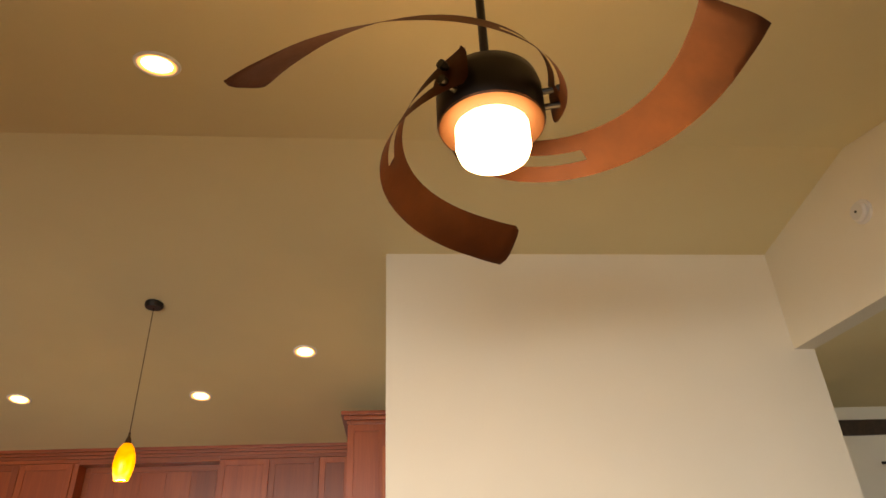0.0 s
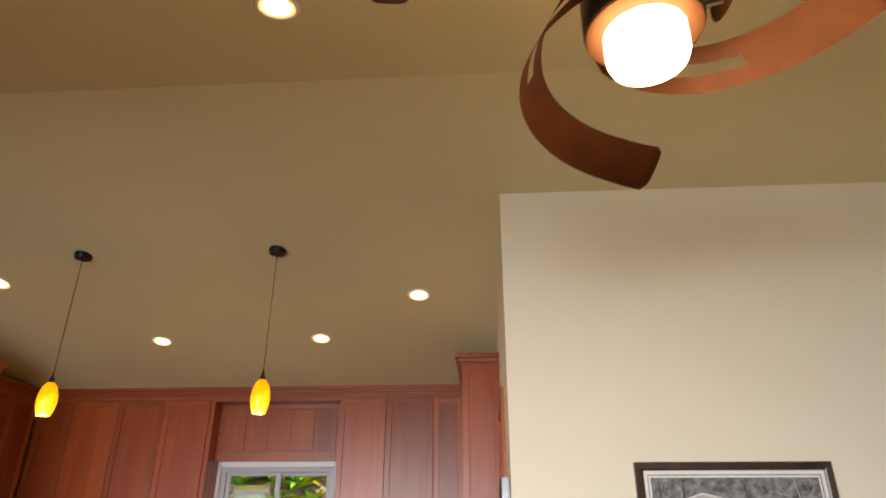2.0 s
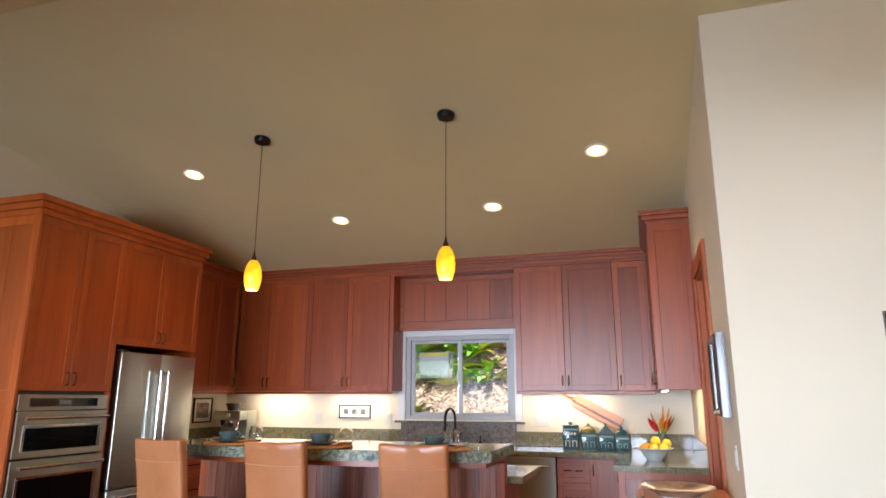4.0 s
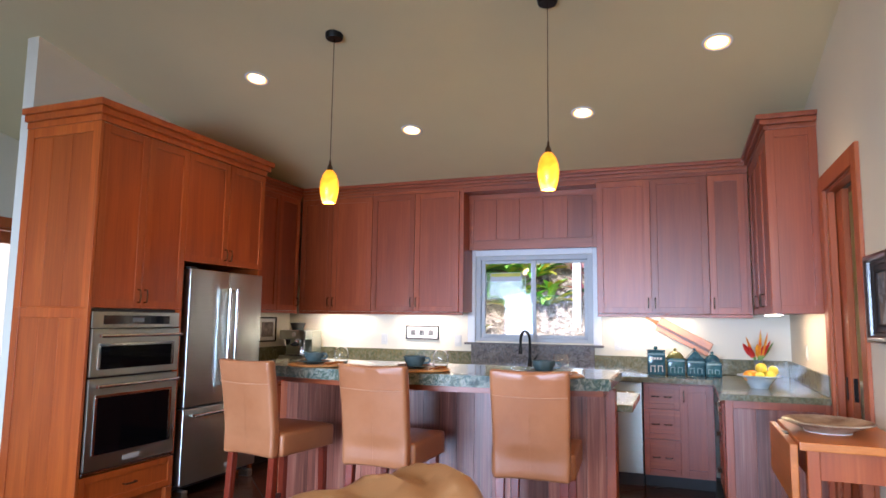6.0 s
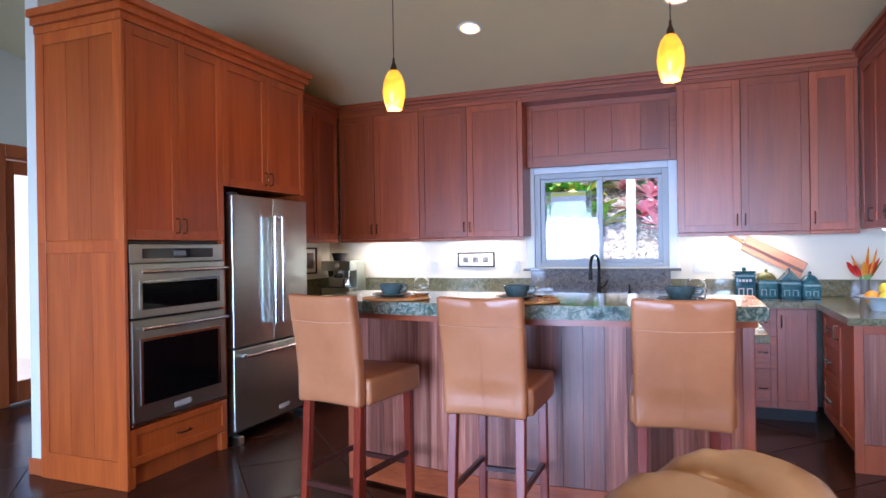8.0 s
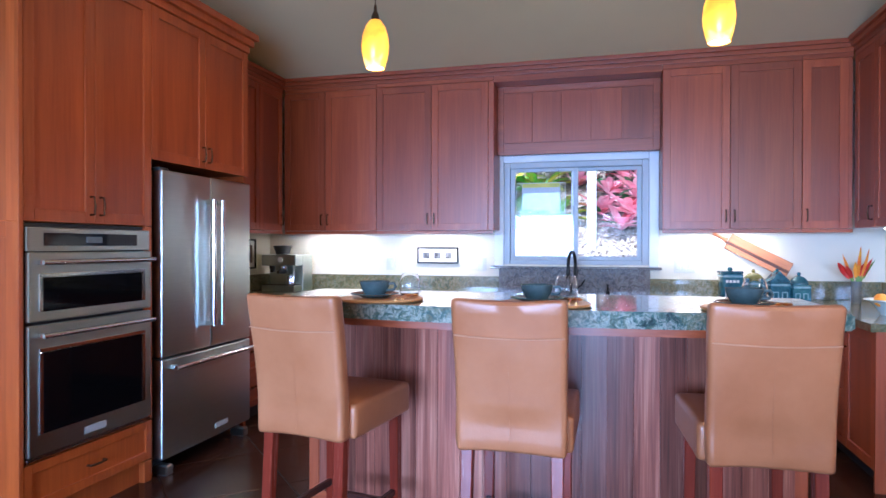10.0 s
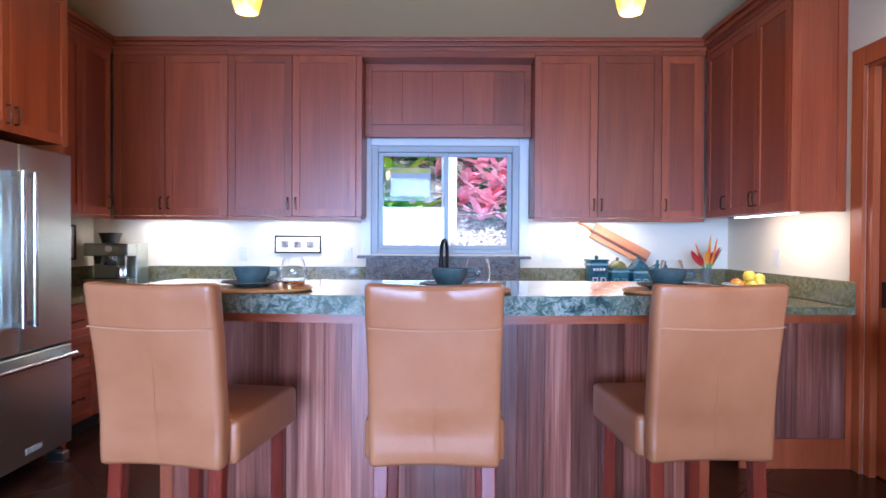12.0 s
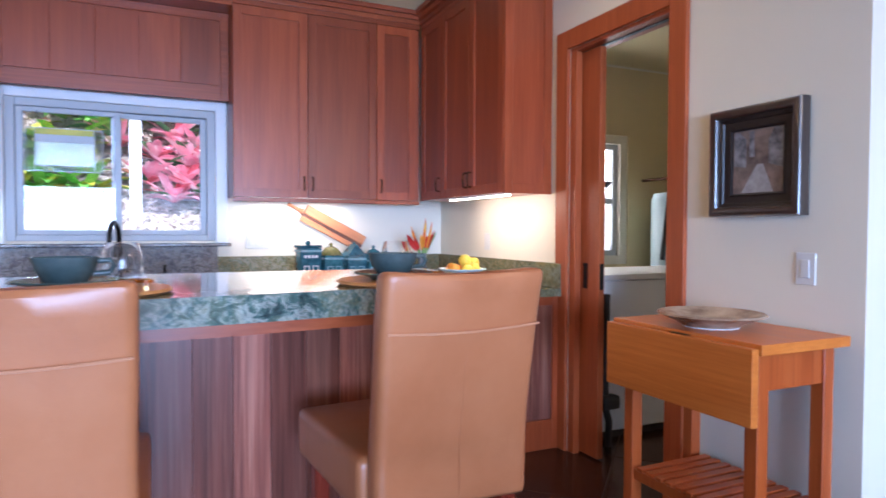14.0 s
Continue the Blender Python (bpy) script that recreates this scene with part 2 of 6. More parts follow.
AMBER = amber()


def mottled(name, dark, light, scale=8, rough=0.6, metal=0.0, relief=0.0):
    m = material(name, rough, metal)
    v = coords(m, (1, 1, 1))
    f = noise_fac(m, v, scale, 5, 0.6)
    base(m, ramp(m, f, [(0.3, dark), (0.7, light)]))
    if relief:
        bump(m, f, relief, 0.02)
    return m


BLUECLAY = mottled("blue_glazed_stoneware", (0.04, 0.064, 0.064), (0.1, 0.14, 0.138), 12, 0.25)
TEAL_DEEP = mottled("deep_blue_glazed_ceramic", (0.015, 0.06, 0.085), (0.06, 0.18, 0.23), 25, 0.1)
TEAL = mottled("teal_glazed_ceramic", (0.02, 0.085, 0.1), (0.075, 0.22, 0.25), 25, 0.12)
TEAL_PALE = mottled("pale_teal_glaze", (0.16, 0.32, 0.37), (0.34, 0.5, 0.54), 30, 0.12)
OLIVE_GLAZE = mottled("olive_gold_glaze", (0.09, 0.1, 0.03), (0.26, 0.22, 0.07), 20, 0.15)
PALEBLUE = mottled("pale_blue_china", (0.45, 0.55, 0.6), (0.6, 0.68, 0.7), 6, 0.2)
GREYCLAY = mottled("grey_clay", (0.12, 0.14, 0.15), (0.2, 0.22, 0.23), 15, 0.5)
ORANGE = mottled("orange_peel", (0.75, 0.27, 0.02), (0.85, 0.38, 0.03), 60, 0.45, relief=0.05)
LEMON = mottled("lemon_peel", (0.72, 0.52, 0.03), (0.8, 0.62, 0.06), 60, 0.45, relief=0.05)
PETAL_RED = mottled("red_petal", (0.5, 0.012, 0.015), (0.75, 0.05, 0.03), 30, 0.5)
PETAL_YELLOW = mottled("orange_yellow_petal", (0.85, 0.2, 0.02), (0.9, 0.55, 0.03), 18, 0.5)
STEMGREEN = mottled("plant_stem", (0.08, 0.2, 0.03), (0.2, 0.35, 0.06), 20, 0.5)
LEAF = mottled("bright_green_leaf", (0.1, 0.34, 0.03), (0.3, 0.6, 0.08), 5, 0.45)
LEAF_YELLOW = mottled("yellow_green_leaf", (0.35, 0.38, 0.02), (0.65, 0.55, 0.04), 6, 0.45)
LEAF_BLUSH = mottled("pale_pink_bromeliad_leaf", (0.9, 0.5, 0.52), (0.95, 0.82, 0.8), 6, 0.45)
LEAF_RED = mottled("crimson_bromeliad_leaf", (0.42, 0.05, 0.07), (0.75, 0.2, 0.22), 6, 0.45)
LEAF_DEEP = mottled("deep_green_leaf", (0.03, 0.12, 0.035), (0.09, 0.28, 0.09), 5, 0.4)
LEAF_PINK = mottled("pink_bromeliad_leaf", (0.78, 0.22, 0.3), (0.94, 0.6, 0.64), 6, 0.45)
CHIPS = mottled("wood_chip_bank", (0.24, 0.18, 0.13), (0.52, 0.43, 0.34), 30, 0.95, relief=0.6)
CHIP = mottled("dry_bark_chip", (0.38, 0.3, 0.22), (0.7, 0.61, 0.51), 10, 0.9)
GRASS = mottled("grass_ground", (0.03, 0.07, 0.012), (0.07, 0.12, 0.025), 3, 0.95)
TANKWHITE = mottled("white_tank_paint", (0.76, 0.77, 0.76), (0.82, 0.82, 0.81), 3, 0.4)
PLATTER = mottled("brown_cream_platter_glaze", (0.1, 0.038, 0.016), (0.6, 0.47, 0.33), 6, 0.2)
PAPER = material("white_mat_board", 0.8, 0, (0.75, 0.74, 0.71))
GREYPRINT = mottled("grey_print", (0.025, 0.025, 0.03), (0.3, 0.3, 0.31), 24, 0.7)
BROWNPRINT = mottled("sepia_print", (0.05, 0.035, 0.03), (0.28, 0.21, 0.17), 16, 0.6)
RUGJUTE = mottled("woven_tan_mat", (0.35, 0.23, 0.11), (0.55, 0.4, 0.2), 40, 0.9)
TANKGREY = mottled("pale_blue_heater_jacket", (0.2, 0.27, 0.28), (0.28, 0.36, 0.37), 2, 0.45)
HALLYELLOW = mottled("yellow_fabric", (0.5, 0.27, 0.05), (0.6, 0.36, 0.09), 6, 0.8)

# ---- mesh helpers ----


def box(bm, x0, x1, y0, y1, z0, z1, edge=0.0, seg=1):
    made = bmesh.ops.create_cube(bm, size=1.0)["verts"]
    for v in made:
        v.co = Vector(((x0 + x1) / 2 + v.co.x * (x1 - x0), (y0 + y1) / 2 + v.co.y * (y1 - y0), (z0 + z1) / 2 + v.co.z * (z1 - z0)))
    if edge:
        es = list({e for v in made for e in v.link_edges})
        bmesh.ops.bevel(bm, geom=es, offset=edge, segments=seg, affect="EDGES", profile=0.6)
    return bm


def boxes(*dims, edge=0.0, seg=1):
    bm = bmesh.new()
    for d in dims:
        box(bm, *d, edge=edge, seg=seg)
    return bm


def lathe(profile, steps=32, bm=None, at=(0, 0, 0)):
    """A turned shape from (radius, height) pairs, bottom to top."""
    bm = bm or bmesh.new()
    rings = []
    for r, z in profile:
        if r < 1e-5:
            rings.append([bm.verts.new((at[0], at[1], at[2] + z))])
        else:
            rings.append([bm.verts.new((at[0] + r * math.cos(2 * math.pi * k / steps), at[1] + r * math.sin(2 * math.pi * k / steps), at[2] + z)) for k in range(steps)])
    for a, b in zip(rings, rings[1:]):
        for k in range(steps):
            n = (k + 1) % steps
            if len(a) == 1 and len(b) > 1:
                bm.faces.new((a[0], b[n], b[k]))
            elif len(b) == 1 and len(a) > 1:
                bm.faces.new((a[k], a[n], b[0]))
            elif len(a) > 1:
                bm.faces.new((a[k], a[n], b[n], b[k]))
    return bm


def tube(points, radius, steps=10, bm=None, caps=True):
    """A round bar along points; radius may be one number or one for each point."""
    bm = bm or bmesh.new()
    pts = [Vector(p) for p in points]
    radii = radius if isinstance(radius, (list, tuple)) else [radius] * len(pts)
    rings, side = [], None
    for i, p in enumerate(pts):
        way = (pts[min(i + 1, len(pts) - 1)] - pts[max(i - 1, 0)]).normalized()
        if side is None:
            side = way.orthogonal().normalized()
        side = (side - way * side.dot(way)).normalized()
        up = way.cross(side)
        rings.append([bm.verts.new(p + radii[i] * (math.cos(2 * math.pi * k / steps) * side + math.sin(2 * math.pi * k / steps) * up)) for k in range(steps)])
    for a, b in zip(rings, rings[1:]):
        for k in range(steps):
            n = (k + 1) % steps
            bm.faces.new((a[k], a[n], b[n], b[k]))
    if caps:
        bm.faces.new(rings[0][::-1])
        bm.faces.new(rings[-1])
    return bm


def part(name, bm, mat, parent=None, label="", smooth=False, at=None):
    me = bpy.data.meshes.new(name)
    bmesh.ops.recalc_face_normals(bm, faces=bm.faces)
    if smooth:
        for f in bm.faces:
            f.smooth = True
    bm.to_mesh(me)
    bm.free()
    me.materials.append(mat)
    if smooth:
        me.set_sharp_from_angle(angle=radians(40))
    ob = new(name, me)
    if parent:
        ob.parent = parent
    if at is not None:
        ob.matrix_basis = at
    if label:
        tagged(ob, label)
    return ob


def thing(name, m, label, category, group="", kind=""):
    ob = new(name)
    ob.empty_display_size = 0.1
    ob.matrix_basis = m
    return tagged(ob, label, category, group, kind)


def structure(name, bm, mat, label, category, smooth=False):
    return tagged(part(name, bm, mat, smooth=smooth), label, category, kind="structure")


def rest(x, y, z, rz=0):
    return pose(x, y, z, 0, 0, rz)


# ---- the shell ----
RIDGE_Y, RIDGE_Z, SLOPE = 2.0, 3.612, 0.1957
YB, XL, XR = 6.30, -5.40, -0.15
XW, XE, YS = -7.40, 2.44, -2.30


def ceiling_z(y):
    return RIDGE_Z - SLOPE * abs(y - RIDGE_Y)


def wall(name, label, *dims):
    """A wall of butted blocks; a block with no top given runs up into the ceiling."""
    bm = bmesh.new()
    for x0, x1, y0, y1, z0, z1 in dims:
        before = set(bm.verts)
        box(bm, x0, x1, y0, y1, z0, 9.0 if z1 is None else z1)
        if z1 is None:
            for v in set(bm.verts) - before:
                if v.co.z > 8:
                    v.co.z = ceiling_z(v.co.y) + 0.06
    return structure(name, bm, WALL, label, "wall")


WX0, WX1, WZ0, WZ1 = -3.09, -1.87, 1.17, 2.06
LX0, LX1, LZ0, LZ1 = 0.95, 1.68, 1.02, 2.05
back = wall("wall_north", "cream painted wall behind the kitchen counter with a slider window",
            (XW, WX0, YB, YB + 0.16, 0, None), (WX1, LX0, YB, YB + 0.16, 0, None), (LX1, 4.6, YB, YB + 0.16, 0, None),
            (WX0, WX1, YB, YB + 0.16, 0, WZ0), (WX0, WX1, YB, YB + 0.16, WZ1, None),
            (LX0, LX1, YB, YB + 0.16, 0, LZ0), (LX0, LX1, YB, YB + 0.16, LZ1, None))
wall("wall_kitchen_west", "cream stub wall behind the tall oven cabinet", (XL - 0.115, XL, 2.99, YB, 0, None))
DY0, DY1, DZ = 3.82, 4.52, 2.255
wall("wall_kitchen_east", "cream wall with a pocket door and a framed print",
     (XR, XR + 0.13, 2.95, DY0, 0, None), (XR, XR + 0.13, DY0, DY1 + 0.055, DZ, None), (XR, XR + 0.04, DY1 + 0.055, 5.4, 0, None),
     (XR + 0.09, XR + 0.13, DY1 + 0.055, 5.4, 0, None), (XR, XR + 0.13, 5.4, YB, 0, None))
wall("wall_living_north", "tall cream wall with a framed panorama print", (XR + 0.13, 2.575, 2.95, 3.08, 0, None))
wall("wall_living_east", "cream wall with a wide opening under a header",
     (XE, XE + 0.135, YS, -0.9, 0, None), (XE, XE + 0.135, -0.9, RIDGE_Y, 2.745, None), (XE, XE + 0.135, RIDGE_Y, 2.95, 2.745, None))
wall("wall_living_west", "cream wall with a wood-cased glass door",
     (XW - 0.14, XW, YS, RIDGE_Y, 0, None), (XW - 0.14, XW, RIDGE_Y, 4.1, 0, None), (XW - 0.14, XW, 5.0, YB, 0, None), (XW - 0.14, XW, 4.1, 5.0, 2.25, None))
wall("wall_south", "cream wall with wide glass doors to the porch",
     (XW, -5.7, YS - 0.14, YS, 0, None), (0.7, 4.6, YS - 0.14, YS, 0, None), (-5.7, 0.7, YS - 0.14, YS, 2.08, None))
wall("wall_hall_north", "cream hall wall behind a dark door header", (2.575, 4.6, 4.5, 4.62, 0, 2.745))
wall("wall_hall_east", "cream wall closing the hall", (4.6, 4.74, YS, YB, 0, 3.2))
structure("ceiling_hall", boxes((XE + 0.135, 4.6, YS, 4.5, 2.745, 2.85)), CEIL, "flat tan hall ceiling", "ceiling")


def slab(y0, y1):
    bm = bmesh.new()
    vs = []
    for dz in (0, 0.14):
        for x, y in ((XW - 0.14, y0), (4.74, y0), (4.74, y1), (XW - 0.14, y1)):
            vs.append(bm.verts.new((x, y, ceiling_z(y) + dz)))
    for f in ((0, 3, 2, 1), (4, 5, 6, 7), (0, 1, 5, 4), (1, 2, 6, 5), (2, 3, 7, 6), (3, 0, 4, 7)):
        bm.faces.new([vs[k] for k in f])
    return bm


structure("ceiling_kitchen", slab(RIDGE_Y, YB + 0.16), CEIL, "sloping tan ceiling falling towards the kitchen", "ceiling")
structure("ceiling_living", slab(YS - 0.14, RIDGE_Y), CEIL, "sloping tan ceiling over the living room", "ceiling")
# unseen roof, added to hold sun and high daylight off the room
structure("ceiling_unseen_porch", boxes((XW, 4.7, -6.2, YS - 0.14, 2.5, 2.62)), WHITE, "unseen porch roof added to keep daylight low", "ceiling")
floor = structure("floor", boxes((XW - 0.1, 4.7, -6.4, YB + 0.1, -0.12, -0.004)), GROUT, "dark brown stained floor with diagonal scored joints", "floor")

# ground outside, one sheet with a bank behind the kitchen
def ground():
    bm = bmesh.new()
    xs = [-2500, -300, -60, -20, -12, -8, -6, -5, -4, -3.5, -3, -2.5, -2, -1.5, -1, 0, 1, 2, 4, 8, 16, 60, 300, 2500]
    ys = [-2500, -300, -40, -12, 0, 6.2, 7.0, 7.4, 7.8, 8.2, 8.6, 9.0, 9.5, 10, 10.6, 11.3, 12, 13, 16, 30, 120, 600, 2500]
    grid = []
    for y in ys:
        row = []
        for x in xs:
            z = -0.25
            if y > 7.0:
                z = -0.25 + 0.85 * min(y - 7.0, 5.0) + 0.12 * noise.noise((x * 0.7, y * 0.7, 3.0))
            row.append(bm.verts.new((x, y, z)))
        grid.append(row)
    for a, b in zip(grid, grid[1:]):
        for k in range(len(xs) - 1):
            bm.faces.new((a[k], a[k + 1], b[k + 1], b[k]))
    return bm


structure("ground", ground(), CHIPS, "bank of soil and bark chips behind the house", "ground", smooth=True)

# ---- windows and doors ----


def slider_window():
    w = thing("window_1", rest(0, YB, 0), "grey vinyl sliding window over the sink, with white trim", "window", kind="structure")
    part("window_trim", boxes((-3.172, WX0, -0.022, 0.0, 1.155, 2.15), (WX1, -1.793, -0.022, 0, 1.155, 2.15), (WX0, WX1, -0.022, 0, WZ1, 2.15), edge=0.004), WHITE, w, "white painted casing")
    part("window_frame", boxes((WX0, WX0 + 0.055, 0.0, 0.09, WZ0, WZ1), (WX1 - 0.055, WX1, 0, 0.09, WZ0, WZ1), (WX0 + 0.055, WX1 - 0.055, 0, 0.09, WZ1 - 0.05, WZ1), (WX0 + 0.055, WX1 - 0.055, 0, 0.09, WZ0, WZ0 + 0.04), edge=0.004), VINYL, w)
    mid = (WX0 + WX1) / 2
    for k, (a, b, y) in enumerate(((WX0 + 0.055, mid + 0.03, 0.025), (mid - 0.03, WX1 - 0.055, 0.055))):
        s = part("sash", boxes((a, a + 0.04, y, y + 0.028, WZ0 + 0.04, WZ1 - 0.05), (b - 0.04, b, y, y + 0.028, WZ0 + 0.04, WZ1 - 0.05), (a + 0.04, b - 0.04, y, y + 0.028, WZ1 - 0.082, WZ1 - 0.05), (a + 0.04, b - 0.04, y, y + 0.028, WZ0 + 0.04, WZ0 + 0.072), edge=0.003), VINYL, w)
        p = part("pane", boxes((a + 0.036, b - 0.036, y + 0.012, y + 0.016, WZ0 + 0.068, WZ1 - 0.078)), (PANE, THIN_PANE)[k], s)
        p.visible_shadow = False
    part("latch", boxes((mid - 0.028, mid - 0.012, 0.012, 0.026, 1.56, 1.68), edge=0.003), PLASTIC, w)
    part("window_sill", boxes((-3.2, -1.77, -0.05, 0.0, 1.132, 1.154), edge=0.004), GRANITE_BLUE, w, "grey granite window sill")
    return w


slider_window()


def suncatcher():
    s = thing("suncatcher", rest(-2.768, YB + 0.018, 1.628), "leaded glass panel with yellow-green border hanging in the window", "suncatcher")
    frost = clear_glass("frosted_grey_glass", (0.85, 0.88, 0.92), 0.25)
    clear = clear_glass("bevelled_clear_glass", (0.9, 0.95, 0.94), 0.08)
    lead = [(-0.214, -0.209, -0.006, 0.006, -0.02, 0.255), (0.209, 0.214, -0.006, 0.006, -0.02, 0.255), (-0.209, 0.209, -0.006, 0.006, 0.25, 0.255), (-0.209, 0.209, -0.006, 0.006, -0.02, -0.015),
            (-0.166, -0.162, -0.006, 0.006, -0.015, 0.25), (0.162, 0.166, -0.006, 0.006, -0.015, 0.25), (-0.162, 0.162, -0.006, 0.006, 0.21, 0.213), (-0.162, 0.162, -0.006, 0.006, 0.166, 0.169), (-0.162, 0.162, -0.006, 0.006, 0.018, 0.021)]
    for line in lead:
        part("lead_line", boxes(line), VINYL, s, "grey lead line")
    part("border", boxes((-0.162, 0.162, -0.003, 0.003, 0.213, 0.25)), LEAF_YELLOW, s, "yellow-green glass strip")
    part("border", boxes((-0.162, 0.162, -0.003, 0.003, 0.169, 0.21)), VINYL, s, "grey opal glass strip")
    for x0, x1, z0, z1, g in ((-0.209, -0.166, -0.015, 0.25, clear), (0.166, 0.209, -0.015, 0.25, clear), (-0.162, 0.162, 0.021, 0.166, frost), (-0.162, 0.162, -0.015, 0.018, clear)):
        p = part("pane", boxes((x0, x1, -0.003, 0.003, z0, z1)), g, s)
        p.visible_shadow = False
    for x in (-0.15, 0.15):
        part("chain", tube([(x, 0, 0.255), (x, 0, 0.36)], 0.0015, 5), BLACK, s)


suncatcher()


def door_casing(name, x, face, y0, y1, top, mat, label):
    """Casing round an opening in a wall that runs along y; face is the way that the room lies."""
    w = 0.105
    d = thing(name, rest(x, 0, 0), label, "door frame", kind="structure")
    a, b = sorted((0.0, face * 0.022))
    part("casing", boxes((a, b, y0 - w, y0, 0, top + w), edge=0.003), mat, d)
    part("casing", boxes((a, b, y1, y1 + w, 0, top + w), edge=0.003), mat, d)
    part("casing", boxes((a, b, y0, y1, top, top + w), edge=0.003), mat, d)
    j = -face * 0.128
    c, e = sorted((0.0, j))
    part("jamb", boxes((c, e, y0, y0 + 0.02, 0, top - 0.02)), mat, d)
    part("jamb", boxes((c, e, y0, y1, top - 0.02, top)), mat, d)
    if face < 0:
        part("split_jamb", boxes((0.0, 0.04, y1 - 0.055, y1, 0, top - 0.02), edge=0.002), mat, d)
    return d


door_casing("door_frame_1", XR, -1, DY0, DY1 + 0.055, DZ, TRIMWOOD, "reddish wood casing round the pocket door opening")
pocket = thing("door_1", rest(XR + 0.065, 0, 0), "reddish wood pocket door, mostly slid into the wall", "door", kind="structure")
part("panel", boxes((-0.02, 0.02, 4.372, 5.1, 0.01, 2.23), edge=0.003), TRIMWOOD, pocket)
part("finger_pull", boxes((-0.024, -0.0195, 4.467, 4.502, 0.93, 1.07), edge=0.001), BLACK, pocket)
part("edge_pull", boxes((-0.012, 0.012, 4.3685, 4.3725, 0.93, 1.07)), BLACK, pocket)
part("track", boxes((-0.012, 0.012, DY0 + 0.03, DY1, 2.229, 2.2345)), RUBBER, pocket)

dw = door_casing("door_frame_2", XW, 1, 4.1, 5.0, 2.25, TRIMWOOD, "reddish wood casing round a glass door")
gd = thing("door_2", rest(XW - 0.06, 4.1, 0), "wood-framed glass door to the outside", "door", kind="structure")
part("stile", boxes((-0.02, 0.02, 0.02, 0.12, 0.01, 2.22), edge=0.003), TRIMWOOD, gd)
part("stile", boxes((-0.02, 0.02, 0.8, 0.9, 0.01, 2.22), edge=0.003), TRIMWOOD, gd)
part("rail", boxes((-0.02, 0.02, 0.12, 0.8, 0.01, 0.2), edge=0.003), TRIMWOOD, gd)
part("rail", boxes((-0.02, 0.02, 0.12, 0.8, 2.1, 2.22), edge=0.003), TRIMWOOD, gd)
_p = part("pane", boxes((-0.004, 0.004, 0.12, 0.8, 0.2, 2.1)), PANE, gd)
_p.visible_shadow = False
part("handle", tube([(0.02, 0.85, 1.0), (0.06, 0.85, 1.0), (0.06, 0.75, 1.0)], 0.008, 8), BLACK, gd)

# porch doors behind the camera
pd = thing("window_2", rest(0, YS - 0.07, 0), "wide dark-framed glass porch doors", "window", kind="structure")
for x in (-5.7, -1.9, 0.62):
    part("stile", boxes((x, x + 0.08, -0.03, 0.03, 0, 2.08)), BLACK, pd)
part("rail", boxes((-5.62, 0.62, -0.03, 0.03, 2.02, 2.079)), BLACK, pd)

# laundry window
lw = thing("window_3", rest(0, YB, 0), "grey-framed laundry window with two sashes", "window", kind="structure")
part("window_frame", boxes((LX0, LX0 + 0.05, 0.04, 0.12, LZ0, LZ1), (LX1 - 0.05, LX1, 0.04, 0.12, LZ0, LZ1), (LX0 + 0.05, LX1 - 0.05, 0.04, 0.12, LZ1 - 0.05, LZ1), (LX0 + 0.05, LX1 - 0.05, 0.04, 0.12, LZ0, LZ0 + 0.05), (LX0 + 0.05, LX1 - 0.05, 0.05, 0.11, 1.5, 1.55), edge=0.003), VINYL, lw)
_p = part("pane", boxes((LX0 + 0.05, LX1 - 0.05, 0.075, 0.081, LZ0 + 0.05, LZ1 - 0.05)), PANE, lw)
_p.visible_shadow = False

# baseboards
structure("baseboard", boxes((XR - 0.014, XR, 2.935, DY0 - 0.106, 0, 0.1), (XR, 2.575, 2.936, 2.95, 0, 0.1), (XL - 0.13, XL - 0.115, 2.976, YB, 0, 0.1), (XL - 0.115, XL - 0.001, 2.976, 2.99, 0, 0.1), edge=0.003), TRIMWOOD, "reddish wood baseboard", "baseboard")
structure("trim", boxes((3.6, 4.6, 4.47, 4.5, 2.5, 2.63), (3.6, 3.7, 4.47, 4.5, 0, 2.5), edge=0.003), DARKWOOD, "dark wood door header in the hall", "trim")

# ---- cabinets ----


def pull(parent, x, z, length=0.09, across=False, name="handle"):
    if across:
        pts = [(x - length / 2, 0, z), (x - length / 2, -0.024, z), (x, -0.03, z), (x + length / 2, -0.024, z), (x + length / 2, 0, z)]
    else:
        pts = [(x, 0, z - length / 2), (x, -0.024, z - length / 2), (x, -0.03, z), (x, -0.024, z + length / 2), (x, 0, z + length / 2)]
    return part(name, tube(pts, [0.0065, 0.005, 0.0055, 0.005, 0.0065], 8), BRONZE, parent, "small dark bronze pull", smooth=True)


def shaker(bm, x0, x1, z0, z1, y=0.0, t=0.02, rail=0.058, bottom=None, fill=True):
    """A frame-and-panel front whose face lies at y and looks along -y."""
    b = rail if bottom is None else bottom
    box(bm, x0, x0 + rail, y, y + t, z0, z1, edge=0.0018)
    box(bm, x1 - rail, x1, y, y + t, z0, z1, edge=0.0018)
    box(bm, x0 + rail, x1 - rail, y + 0.0008, y + t, z1 - rail, z1, edge=0.0015)
    box(bm, x0 + rail, x1 - rail, y + 0.0008, y + t, z0, z0 + b, edge=0.0015)
    if fill:
        box(bm, x0 + rail - 0.004, x1 - rail + 0.004, y + 0.011, y + t - 0.002, z0 + b - 0.004, z1 - rail + 0.004)
    return bm


